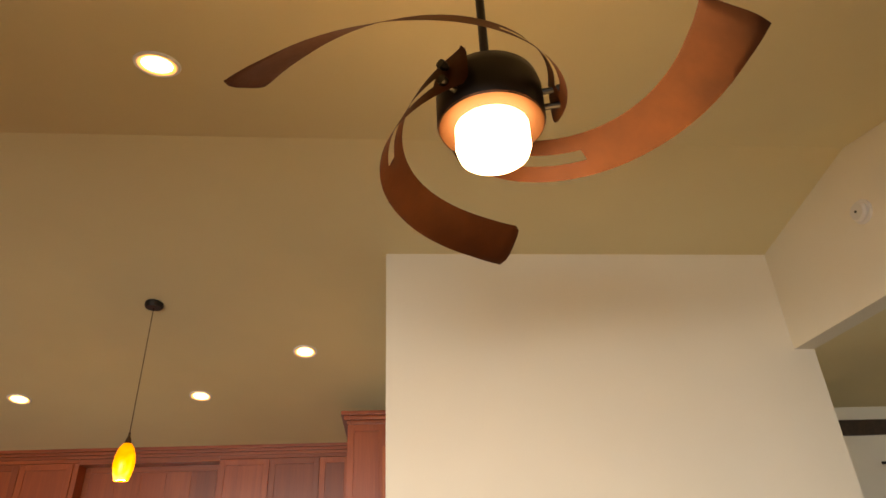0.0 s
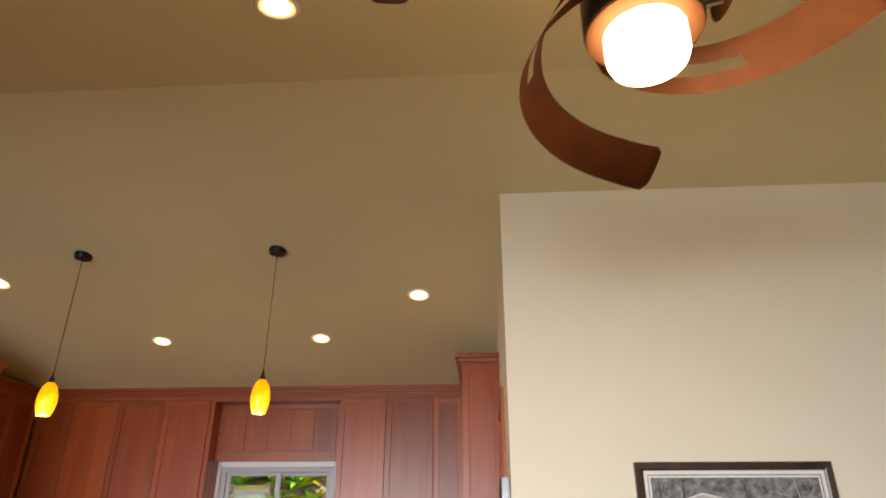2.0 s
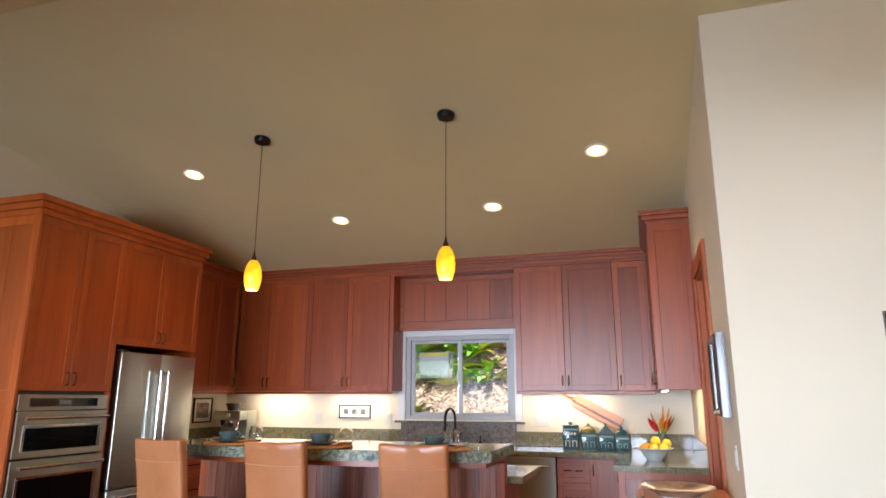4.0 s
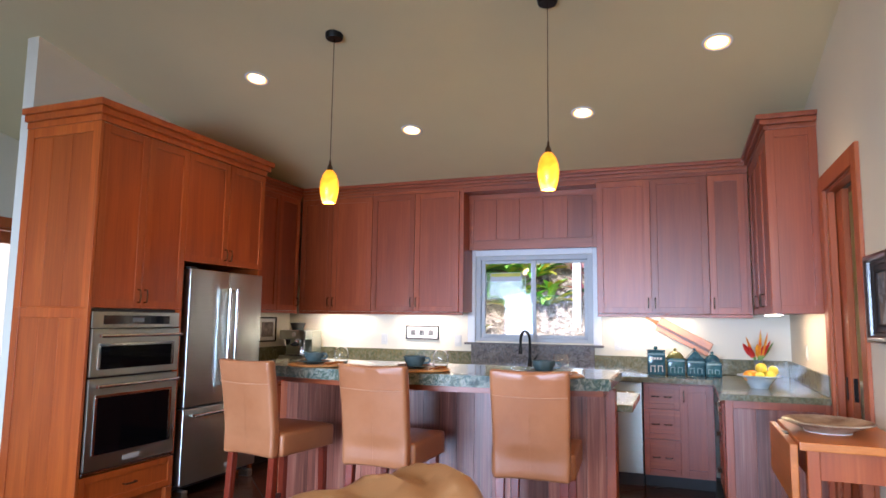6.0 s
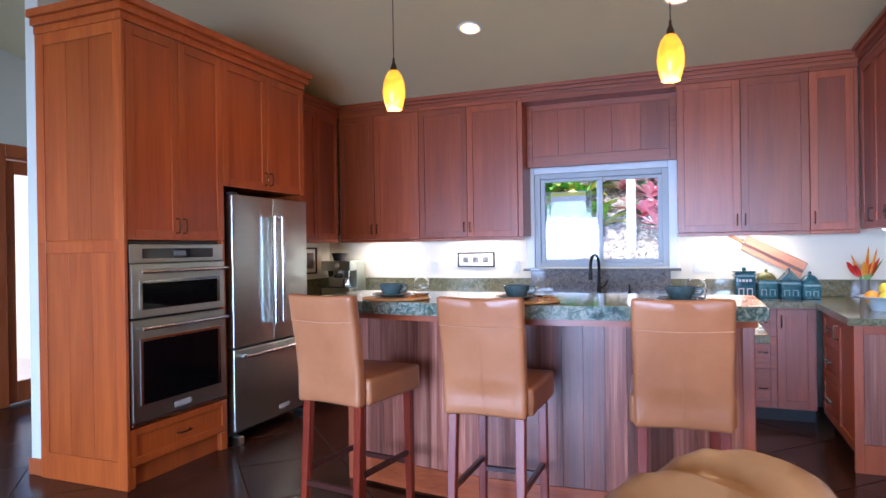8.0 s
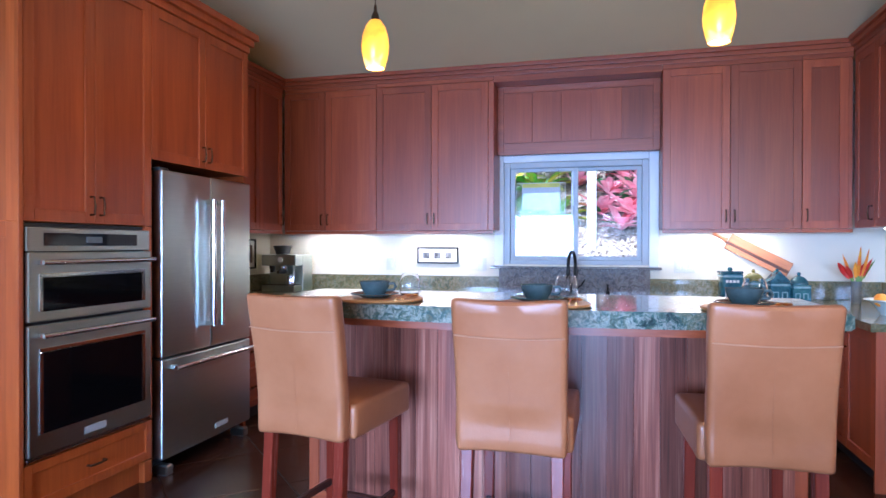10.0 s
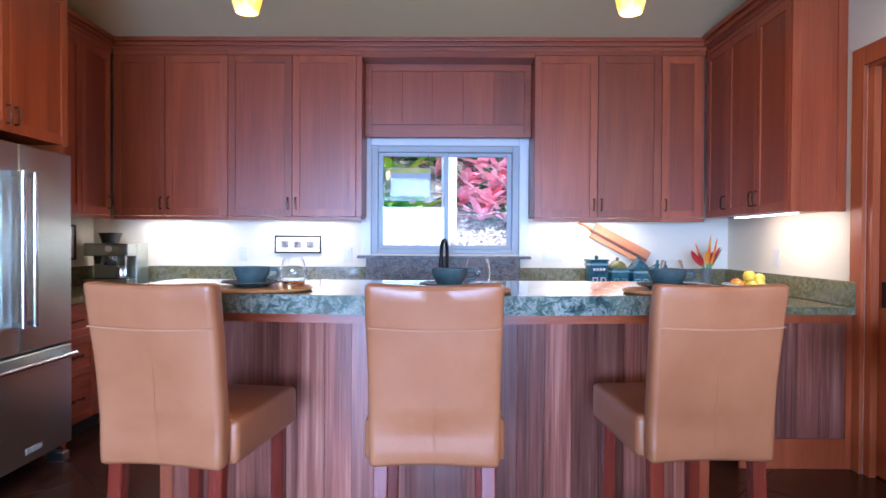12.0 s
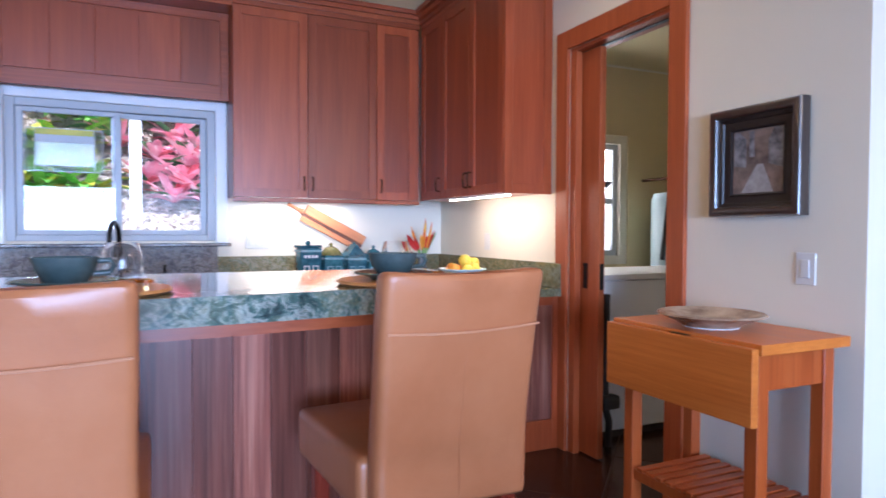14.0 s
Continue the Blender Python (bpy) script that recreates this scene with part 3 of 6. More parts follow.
def door(parent, x0, x1, z0, z1, hinge, handle_z, rail=0.058, woods=None):
    g = 0.0018
    d = part("door", shaker(bmesh.new(), x0 + g, x1 - g, z0 + g, z1 - g, rail=rail, fill=False), (woods or (CHERRY, CHERRY_PANEL))[0], parent)
    part("door_panel", boxes((x0 + rail - 0.004, x1 - rail + 0.004, 0.011, 0.0175, z0 + rail - 0.004, z1 - rail + 0.004)), (woods or (CHERRY, CHERRY_PANEL))[1], d)
    if handle_z is not None:
        pull(d, x1 - 0.03 if hinge == "L" else x0 + 0.03, handle_z)
    return d


def drawer(parent, x0, x1, z0, z1, twin=False, mat=None):
    g = 0.0018
    d = part("drawer_front", shaker(bmesh.new(), x0 + g, x1 - g, z0 + g, z1 - g, rail=0.045), mat or CHERRY_H, parent)
    for off, size in (((-0.05, 0.055), (0.05, 0.055)) if twin else ((0.0, 0.1),)):
        pull(d, (x0 + x1) / 2 + off, (z0 + z1) / 2, size, True)
    return d


UZ0, UZ1, CZ = 1.462, 2.745, 2.84


def upper(m, w, splits, hinges, label, depth=0.335, z0=UZ0, z1=UZ1, group="upper cabinets", rail=True):
    """A wall cabinet: width w from the local origin, its doors' faces at y = 0."""
    c = thing("wall_cabinet", m, label, "cabinet", group)
    part("body", boxes((0.001, w - 0.001, 0.0205, depth, z0 + 0.004, z1), edge=0.0015), CHERRY, c)
    if rail:
        part("light_rail", boxes((0.001, w - 0.001, 0.004, 0.0195, z0 - 0.028, z0 - 0.001), edge=0.002), CHERRY_H, c)
    for (a, b), h in zip(zip(splits, splits[1:]), hinges):
        door(c, a, b, z0, z1 - 0.035, h, z0 + 0.10)
    part("top_rail", boxes((0.001, w - 0.001, 0.0, 0.0195, z1 - 0.034, z1), edge=0.0015), CHERRY_H, c)
    return c


def crown(name, x0, x1, z0, z1, m, label, returns=(False, False), depth=0.33, mat=None):
    """Stepped crown moulding along the local x axis, its back at y = 0.02."""
    c = thing(name, m, label, "crown moulding", kind="structure")
    h = (z1 - z0) / 3
    for k, out in enumerate((0.008, 0.032, 0.056) if returns[1] else (0.006, 0.02, 0.038)):
        a, b = x0 - (out if returns[0] else 0), x1 + (out if returns[1] else 0)
        bm = boxes((a, b, -out, 0.02, z0 + k * h + 0.0005, z0 + (k + 1) * h), edge=0.004, seg=2)
        if returns[0]:
            box(bm, a, x0 + 0.02, 0.02, depth, z0 + k * h + 0.0005, z0 + (k + 1) * h, edge=0.006, seg=2)
        if returns[1]:
            box(bm, x1 - 0.02, b, 0.02, depth, z0 + k * h + 0.0005, z0 + (k + 1) * h, edge=0.006, seg=2)
        part("moulding", bm, mat or CHERRY_H, c)
    return c


UY = 5.965
MUTED = "reddish-brown wood wall cabinet with shaker doors over the counter"
upper(rest(-5.06, UY, 0), 0.895, (0.0, 0.405, 0.895), "LR", MUTED)
upper(rest(-4.165, UY, 0), 1.04, (0.0, 0.50, 0.995), "LR", MUTED)
upper(rest(-1.79, UY, 0), 0.98, (0.0, 0.488, 0.98), "LR", MUTED)
upper(rest(-0.81, UY, 0), 0.335, (0.0, 0.305), "R", "narrow reddish-brown wood wall cabinet in the corner")
upper(rest(-5.065, 4.80, 0, 90), 1.155, (0.0, 0.38, 0.76, 1.14), "LRL", "dark reddish wood wall cabinet beside the refrigerator")
ru = upper(rest(-0.47, UY - 0.004, 0, -90), 1.19, (0.0, 0.36, 0.775, 1.19), "LLR", "reddish wood wall cabinet beside the pocket door", depth=0.318, rail=False)
part("end_panel", shaker(bmesh.new(), 0.0, 0.318, UZ0 - 0.002, UZ1, rail=0.055), CHERRY, ru, at=pose(1.212, 0.001, 0, 0, 0, 90) @ pose(0, 0, 0))
crown("trim_crown_back", -5.06, -0.47, UZ1, CZ, rest(0, UY, 0), "stepped wooden crown along the ceiling over the wall cabinets")
crown("trim_crown_east", 0.0, 1.212, UZ1, CZ + 0.01, rest(-0.47, UY, 0, -90), "stepped wooden crown over the cabinet by the pocket door", (False, True))
crown("trim_crown_west", 0.0, 1.16, UZ1, CZ, rest(-5.065, 4.80, 0, 90), "stepped wooden crown in the dark corner")

# panel over the window
vp = thing("window_valance", rest(-3.125, 6.15, 0), "reddish wood panelled valance over the sink window", "valance")
part("panel", shaker(bmesh.new(), 0.001, 1.333, 2.11, 2.693, rail=0.055, bottom=0.1), CHERRY_H, vp)
for k in range(5):
    part("plank", boxes((0.056 + k * 0.2442, 0.056 + (k + 1) * 0.2442 - 0.002, 0.004, 0.012, 2.212, 2.636), edge=0.0012), CHERRY_PANEL, vp)
part("soffit", boxes((0.001, 1.333, -0.184, 0.14, 2.694, 2.744)), CHERRY_H, vp)

# tall oven cabinet
TY0, TW = 2.965, 0.835
oc = thing("tall_cabinet", rest(-4.69, TY0, 0, 90), "tall orange-brown wood oven cabinet with shaker doors", "cabinet")
part("body", boxes((0.022, TW - 0.001, 0.04, 0.70, 0.0, 0.355), (0.022, 0.045, 0.0205, 0.70, 0.355, 1.44), (TW - 0.045, TW - 0.001, 0.0205, 0.70, 0.355, 1.44), (0.045, TW - 0.045, 0.62, 0.70, 0.355, 1.44), (0.022, TW - 0.001, 0.0205, 0.70, 1.44, 2.705)), TALLWOOD, oc)
for z0, z1, b in ((0.0, 1.44, 0.16), (1.44, 2.705, 0.004)):
    part("side_panel", shaker(bmesh.new(), 0.0, 0.71, z0, z1, rail=0.07, bottom=b), TALLWOOD, oc, "orange-brown panelled cabinet side", at=pose(0.0, 0.71, 0, 0, 0, -90))
for z0, z1 in ((0.165, 1.368), (1.446, 2.633)):
    for k in range(3):
        part("plank", boxes((0.072 + k * 0.189, 0.072 + (k + 1) * 0.189 - 0.003, 0.0055, 0.0095, z0, z1), edge=0.001), TALLWOOD, oc, at=pose(0.0, 0.71, 0, 0, 0, -90))
door(oc, 0.022, 0.43, 1.44, 2.70, "L", 1.53, woods=(TALLWOOD, TALL_PANEL))
door(oc, 0.43, TW, 1.44, 2.70, "R", 1.53, woods=(TALLWOOD, TALL_PANEL))
drawer(oc, 0.022, TW, 0.125, 0.345, mat=TALLWOOD)
part("foot", boxes((0.022, 0.06, 0.0, 0.04, 0.0, 0.12), edge=0.003), TALLWOOD, oc)
part("foot", boxes((TW - 0.06, TW, 0.0, 0.04, 0.0, 0.12), edge=0.003), TALLWOOD, oc)
part("stile", boxes((-0.003, 0.0215, -0.003, 0.0205, 0.0, 2.704), edge=0.002), TALLWOOD, oc)
part("stile", boxes((TW - 0.03, TW, 0.002, 0.0205, 0.355, 1.438)), TALLWOOD, oc)

fc = thing("refrigerator_cabinet", rest(-4.69, TY0 + TW, 0, 90), "orange-brown wood cabinet over the refrigerator", "cabinet")
part("body", boxes((0.001, 0.98, 0.0205, 0.70, 1.825, 2.705), (0.952, 0.98, 0.0205, 0.70, 0.0, 1.825)), TALLWOOD, fc)
door(fc, 0.0, 0.49, 1.82, 2.70, "L", 1.91, woods=(TALLWOOD, TALL_PANEL))
door(fc, 0.49, 0.98, 1.82, 2.70, "R", 1.91, woods=(TALLWOOD, TALL_PANEL))
crown("trim_crown_tall", 0.0, TW + 0.98, 2.705, 2.845, rest(-4.69, TY0, 0, 90), "stepped orange-brown crown over the tall cabinets", (True, True), 0.71, TALLWOOD)


def wall_oven():
    o = thing("wall_oven", rest(-4.69, TY0, 0, 90), "stainless steel microwave and oven stack in the tall cabinet", "oven")
    part("body", boxes((0.046, TW - 0.046, 0.022, 0.6, 0.36, 1.435)), RUBBER, o)
    x0, x1 = 0.028, TW - 0.032
    part("control_panel", boxes((x0, x1, -0.012, 0.0, 1.305, 1.415), edge=0.004), STEEL, o)
    part("display", boxes((x0 + 0.09, x1 - 0.1, -0.0145, -0.0115, 1.33, 1.39)), OVENGLASS, o)
    part("clock_face", boxes((x0 + 0.33, x0 + 0.43, -0.0158, -0.0144, 1.345, 1.375)), GREYCLAY, o)
    for z0, z1, gz0, gz1, hz in ((0.985, 1.30, 1.03, 1.185, 1.255), (0.38, 0.97, 0.475, 0.845, 0.925)):
        d = part("oven_door", boxes((x0, x1, -0.022, 0.0, z0, z1), edge=0.005), STEEL, o, "stainless oven door")
        part("door_glass", boxes((x0 + 0.075, x1 - 0.075, -0.026, -0.0215, gz0, gz1), edge=0.002), OVENGLASS, d, "black oven glass")
        part("glass_frame", boxes((x1 - 0.074, x1 - 0.052, -0.028, -0.0215, gz0, gz1), (x0 + 0.052, x0 + 0.074, -0.028, -0.0215, gz0, gz1), (x0 + 0.052, x1 - 0.052, -0.028, -0.0215, gz1 + 0.001, gz1 + 0.02), edge=0.002), CHROME, d)
        h = tube([(x0 + 0.03, -0.07, hz), (x1 - 0.03, -0.07, hz)], 0.013, 12)
        for x in (x0 + 0.06, x1 - 0.06):
            box(h, x - 0.012, x + 0.012, -0.07, -0.021, hz - 0.01, hz + 0.01, edge=0.002)
        part("handle", h, CHROME, d, smooth=True)
    part("vent_trim", boxes((x0, x1, -0.014, 0.0, 0.358, 0.376), edge=0.002), CHROME, o)
    part("badge", boxes((x0 + 0.31, x0 + 0.45, -0.0235, -0.0215, 0.405, 0.44), edge=0.0006), BADGE, o)


wall_oven()


def refrigerator():
    f = thing("refrigerator", rest(-4.69, TY0 + TW + 0.03, 0, 90), "stainless steel french-door refrigerator with bottom freezer", "refrigerator")
    w, h = 0.905, 1.765
    part("body", boxes((0.004, w - 0.004, 0.03, 0.69, 0.06, h - 0.01)), RUBBER, f)
    for a, b in ((0.0, w / 2 - 0.002), (w / 2 + 0.002, w)):
        part("door", boxes((a, b, -0.045, 0.028, 0.685, h), edge=0.012, seg=3), STEEL, f, smooth=True)
    dr = part("freezer_drawer", boxes((0.0, w, -0.045, 0.028, 0.10, 0.675), edge=0.012, seg=3), STEEL, f, smooth=True)
    for x in (w / 2 - 0.045, w / 2 + 0.045):
        b = tube([(x, -0.1, 0.825), (x, -0.1, 1.622)], 0.014, 12)
        for z in (0.842, 1.605):
            box(b, x - 0.012, x + 0.012, -0.1, -0.044, z - 0.014, z + 0.014, edge=0.002)
        part("handle", b, CHROME, f, smooth=True)
    b = tube([(0.05, -0.1, 0.625), (w - 0.05, -0.1, 0.625)], 0.014, 12)
    for x in (0.08, w - 0.08):
        box(b, x - 0.014, x + 0.014, -0.1, -0.044, 0.613, 0.637, edge=0.002)
    part("handle", b, CHROME, dr, smooth=True)
    part("badge", boxes((0.5, 0.63, -0.0475, -0.0445, 0.15, 0.18), edge=0.0006), BADGE, f)
    part("hinge_cover", boxes((0.01, 0.09, -0.02, 0.1, h - 0.009, h + 0.018), edge=0.004), RUBBER, f)
    for x in (0.03, w - 0.09):
        part("foot", boxes((x, x + 0.06, -0.05, 0.06, 0.0, 0.06), edge=0.008), STEEL, f, "grey adjustable foot")


refrigerator()

# base cabinets
BY, BT = 5.69, 0.875


def base_cabinet(m, w, fronts, label, depth=0.58):
    """fronts: ('d', x0, x1) for a door, ('s', x0, x1) for three drawers, ('t', x0, x1) drawer over door."""
    c = thing("base_cabinet", m, label, "cabinet", "base cabinets")
    part("body", boxes((0.001, w - 0.001, 0.0205, depth, 0.1, BT)), CHERRY, c)
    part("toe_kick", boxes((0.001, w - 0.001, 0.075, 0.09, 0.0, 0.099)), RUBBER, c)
    for kind, a, b in fronts:
        if kind == "d":
            door(c, a, b, 0.11, 0.865, "R", 0.77)
        elif kind == "s":
            for z0, z1 in ((0.11, 0.405), (0.405, 0.655), (0.655, 0.865)):
                drawer(c, a, b, z0, z1, True)
        else:
            drawer(c, a, b, 0.68, 0.865)
            door(c, a, b, 0.11, 0.675, "L", 0.58)
    return c


base_cabinet(rest(-4.80, BY, 0), 0.9, [("t", 0.0, 0.45), ("t", 0.45, 0.9)], "reddish wood base cabinet under the espresso machine")
base_cabinet(rest(-3.90, BY, 0), 0.88, [("s", 0.0, 0.88)], "reddish wood drawer cabinet behind the island")
base_cabinet(rest(-3.02, BY, 0), 1.03, [("d", 0.0, 0.515), ("d", 0.515, 1.03)], "reddish wood sink cabinet")
base_cabinet(rest(-1.38, BY, 0), 0.56, [("s", 0.0, 0.295), ("d", 0.295, 0.56)], "reddish wood drawer and door cabinet in the corner")
base_cabinet(rest(-0.79, BY - 0.006, 0, -90), 1.02, [("s", 0.05, 0.55), ("d", 0.55, 1.02)], "reddish wood cabinet along the pocket door wall", 0.63)
base_cabinet(rest(-4.80, 4.80, 0, 90), 0.87, [("s", 0.0, 0.45), ("d", 0.45, 0.86)], "reddish wood drawer cabinet beside the refrigerator")
ep = thing("end_panel", rest(-0.795, 4.646, 0), "reddish striped wood panel closing the counter's end", "panel")
part("frame", shaker(bmesh.new(), 0.0, 0.64, 0.0, BT, rail=0.05, bottom=0.17), CHERRY, ep)
for k in range(4):
    part("plank", boxes((0.052 + k * 0.134, 0.052 + (k + 1) * 0.134 - 0.002, 0.005, 0.0105, 0.172, 0.823), edge=0.001), PLANK, ep)

dwm = thing("dishwasher", rest(-1.985, BY, 0), "stainless steel dishwasher under the counter", "dishwasher")
part("front", boxes((0.003, 0.597, -0.015, 0.02, 0.11, 0.868), edge=0.006, seg=2), STEEL, dwm)
part("body", boxes((0.003, 0.597, 0.0205, 0.56, 0.06, 0.868)), RUBBER, dwm)
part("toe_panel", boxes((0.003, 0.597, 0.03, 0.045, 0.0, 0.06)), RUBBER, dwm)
part("handle", tube([(0.06, -0.015, 0.79), (0.06, -0.05, 0.79), (0.54, -0.05, 0.79), (0.54, -0.015, 0.79)], 0.01, 10), CHROME, dwm, smooth=True)

# worktops
def worktop():
    bm = bmesh.new()
    pts = [(-5.39, 4.80), (-4.765, 4.80), (-4.765, 5.655), (-0.83, 5.655), (-0.83, 4.615), (XR - 0.004, 4.615), (XR - 0.004, YB - 0.002), (-5.39, YB - 0.002)]
    lo = [bm.verts.new((x, y, BT + 0.001)) for x, y in pts]
    f = bm.faces.new(lo)
    up = bmesh.ops.extrude_face_region(bm, geom=[f])["geom"]
    for v in up:
        if isinstance(v, bmesh.types.BMVert):
            v.co.z = 0.918
    es = [e for e in bm.edges if all(v.co.z > 0.9 for v in e.verts)]
    bmesh.ops.bevel(bm, geom=es, offset=0.006, segments=2, affect="EDGES")
    return bm


wt = thing("worktop", rest(0, 0, 0), "polished green-brown granite worktop round the kitchen", "worktop")
part("slab", worktop(), GRANITE, wt)
part("backsplash", boxes((-5.36, -3.13, YB - 0.024, YB - 0.003, 0.919, 1.06), edge=0.003), GRANITE, wt)
part("backsplash", boxes((-1.86, XR - 0.027, YB - 0.024, YB - 0.003, 0.919, 1.06), edge=0.003), GRANITE, wt)
part("sink_backsplash", boxes((-3.129, -1.861, YB - 0.034, YB - 0.003, 0.919, 1.131), edge=0.003), GRANITE_BLUE, wt, "grey-brown granite panel behind the sink")
part("backsplash", boxes((XR - 0.026, XR - 0.004, 4.62, YB - 0.004, 0.919, 1.06), edge=0.003), GRANITE, wt)
part("backsplash", boxes((XL + 0.003, XL + 0.024, 4.81, YB - 0.025, 0.919, 1.06), edge=0.003), GRANITE, wt)

fa = thing("faucet", rest(-2.46, 6.08, 0.918, -12), "black gooseneck kitchen faucet on the worktop", "faucet")
arc = [(0, 0, 0.0), (0, 0, 0.18), (0, 0, 0.27)] + [(0, -0.105 + 0.105 * math.cos(a), 0.265 + 0.105 * math.sin(a)) for a in [k * math.pi / 8 for k in range(1, 9)]] + [(0, -0.21, 0.22)]
part("spout", tube(arc, 0.014, 12), BLACK, fa, smooth=True)
part("spray_head", tube([(0, -0.21, 0.225), (0, -0.212, 0.15)], [0.017, 0.02], 12), BLACK, fa, smooth=True)
part("base", lathe([(0, 0), (0.03, 0), (0.03, 0.012), (0.022, 0.03), (0.018, 0.1), (0, 0.1)], 20), BLACK, fa, smooth=True)
part("lever", tube([(0.02, 0, 0.07), (0.05, 0, 0.09), (0.085, -0.01, 0.14)], 0.007, 8), BLACK, fa, smooth=True)
sd = thing("soap_dispenser", rest(-2.2, 6.1, 0.918), "black soap dispenser beside the faucet", "soap dispenser")
part("pump", lathe([(0, 0), (0.02, 0), (0.016, 0.04), (0.007, 0.05), (0.007, 0.09), (0.012, 0.1), (0, 0.1)], 16), BLACK, sd, smooth=True)

# ---- island ----
IX0, IX1, ICX, IR = -3.62, -1.385, -2.5, 4.2
BARZ = 1.11


def arc_y(x, y0, r=IR):
    return y0 + r - math.sqrt(r * r - (x - ICX) ** 2)


def curved_slab(x0, x1, front, back, z0, z1, n=36, edge=0.008):
    bm = bmesh.new()
    pts = [(x0 + (x1 - x0) * k / n, arc_y(x0 + (x1 - x0) * k / n, front)) for k in range(n + 1)] + [(x1, back), (x0, back)]
    f = bm.faces.new([bm.verts.new((x, y, z0)) for x, y in pts])
    for v in bmesh.ops.extrude_face_region(bm, geom=[f])["geom"]:
        if isinstance(v, bmesh.types.BMVert):
            v.co.z = z1
    if edge:
        es = [e for e in bm.edges if abs(e.verts[0].co.z - e.verts[1].co.z) < 1e-5]
        bmesh.ops.bevel(bm, geom=es, offset=edge, segments=2, affect="EDGES")
    return bm


isl = thing("kitchen_island", rest(0, 0, 0), "curved kitchen island of striped wood planks", "island")
PF = 3.44
part("body", curved_slab(IX0 + 0.09, IX1 - 0.08, PF + 0.03, 4.33, 0.1, 0.874, edge=0), CHERRY, isl)
part("bar_wall", curved_slab(IX0 + 0.09, IX1 - 0.08, PF + 0.022, 3.72, 0.874, 1.045, edge=0), CHERRY, isl)
part("apron", curved_slab(IX0 + 0.05, IX1 - 0.04, 3.045, 3.70, 1.018, 1.049, edge=0.003), CHERRY_H, isl, "reddish wood sub-top under the granite")
part("plinth", curved_slab(IX0 + 0.12, IX1 - 0.11, PF + 0.05, 4.3, 0.0, 0.1, edge=0), CHERRY_H, isl)
NP = 20
for k in range(NP):
    xa = IX0 + 0.08 + (IX1 - IX0 - 0.15) * k / NP
    xb = IX0 + 0.08 + (IX1 - IX0 - 0.15) * (k + 1) / NP - 0.0015
    bm = bmesh.new()
    ya, yb = arc_y(xa, PF), arc_y(xb, PF)
    vs = [bm.verts.new(p) for p in ((xa, ya, 0.16), (xb, yb, 0.16), (xb, yb + 0.02, 0.16), (xa, ya + 0.02, 0.16), (xa, ya, 1.017), (xb, yb, 1.017), (xb, yb + 0.02, 1.017), (xa, ya + 0.02, 1.017))]
    for f in ((0, 1, 5, 4), (1, 2, 6, 5), (2, 3, 7, 6), (3, 0, 4, 7), (4, 5, 6, 7), (3, 2, 1, 0)):
        bm.faces.new([vs[j] for j in f])
    part("plank", bm, PLANK, isl)
part("base_rail", curved_slab(IX0 + 0.08, IX1 - 0.07, PF - 0.004, PF + 0.1, 0.02, 0.158, edge=0.002), CHERRY_H, isl)
part("corner_post", boxes((IX1 - 0.075, IX1 - 0.02, 3.58, 3.65, 0.0, 1.017), edge=0.004), CHERRY, isl)
part("corner_post", boxes((IX0 + 0.02, IX0 + 0.075, 3.58, 3.65, 0.0, 1.017), edge=0.004), CHERRY, isl)
bt = thing("island_countertop", rest(0, 0, 0), "curved teal-green granite bar top on the island", "worktop")
part("slab", curved_slab(IX0, IX1, 3.0, 3.78, 1.05, BARZ), GRANITE_BAR, bt)
lt = thing("island_worktop", rest(0, 0, 0), "lower granite worktop on the island's kitchen side", "worktop")
part("slab", boxes((IX0 + 0.03, IX1 + 0.06, 3.73, 4.40, 0.876, 0.918), edge=0.005, seg=2), GRANITE, lt)
ob_ = thing("outlet_plate", rest(IX1 - 0.079, 3.9, 0.55), "dark wood socket plate on the island's end", "outlet")
part("plate", boxes((0.0, 0.006, -0.06, 0.06, 0.0, 0.12), edge=0.002), DARKWOOD, ob_)

# ---- stools ----


SEAM = leather("pale_leather_seam", (0.5, 0.22, 0.11), (0.58, 0.28, 0.15))


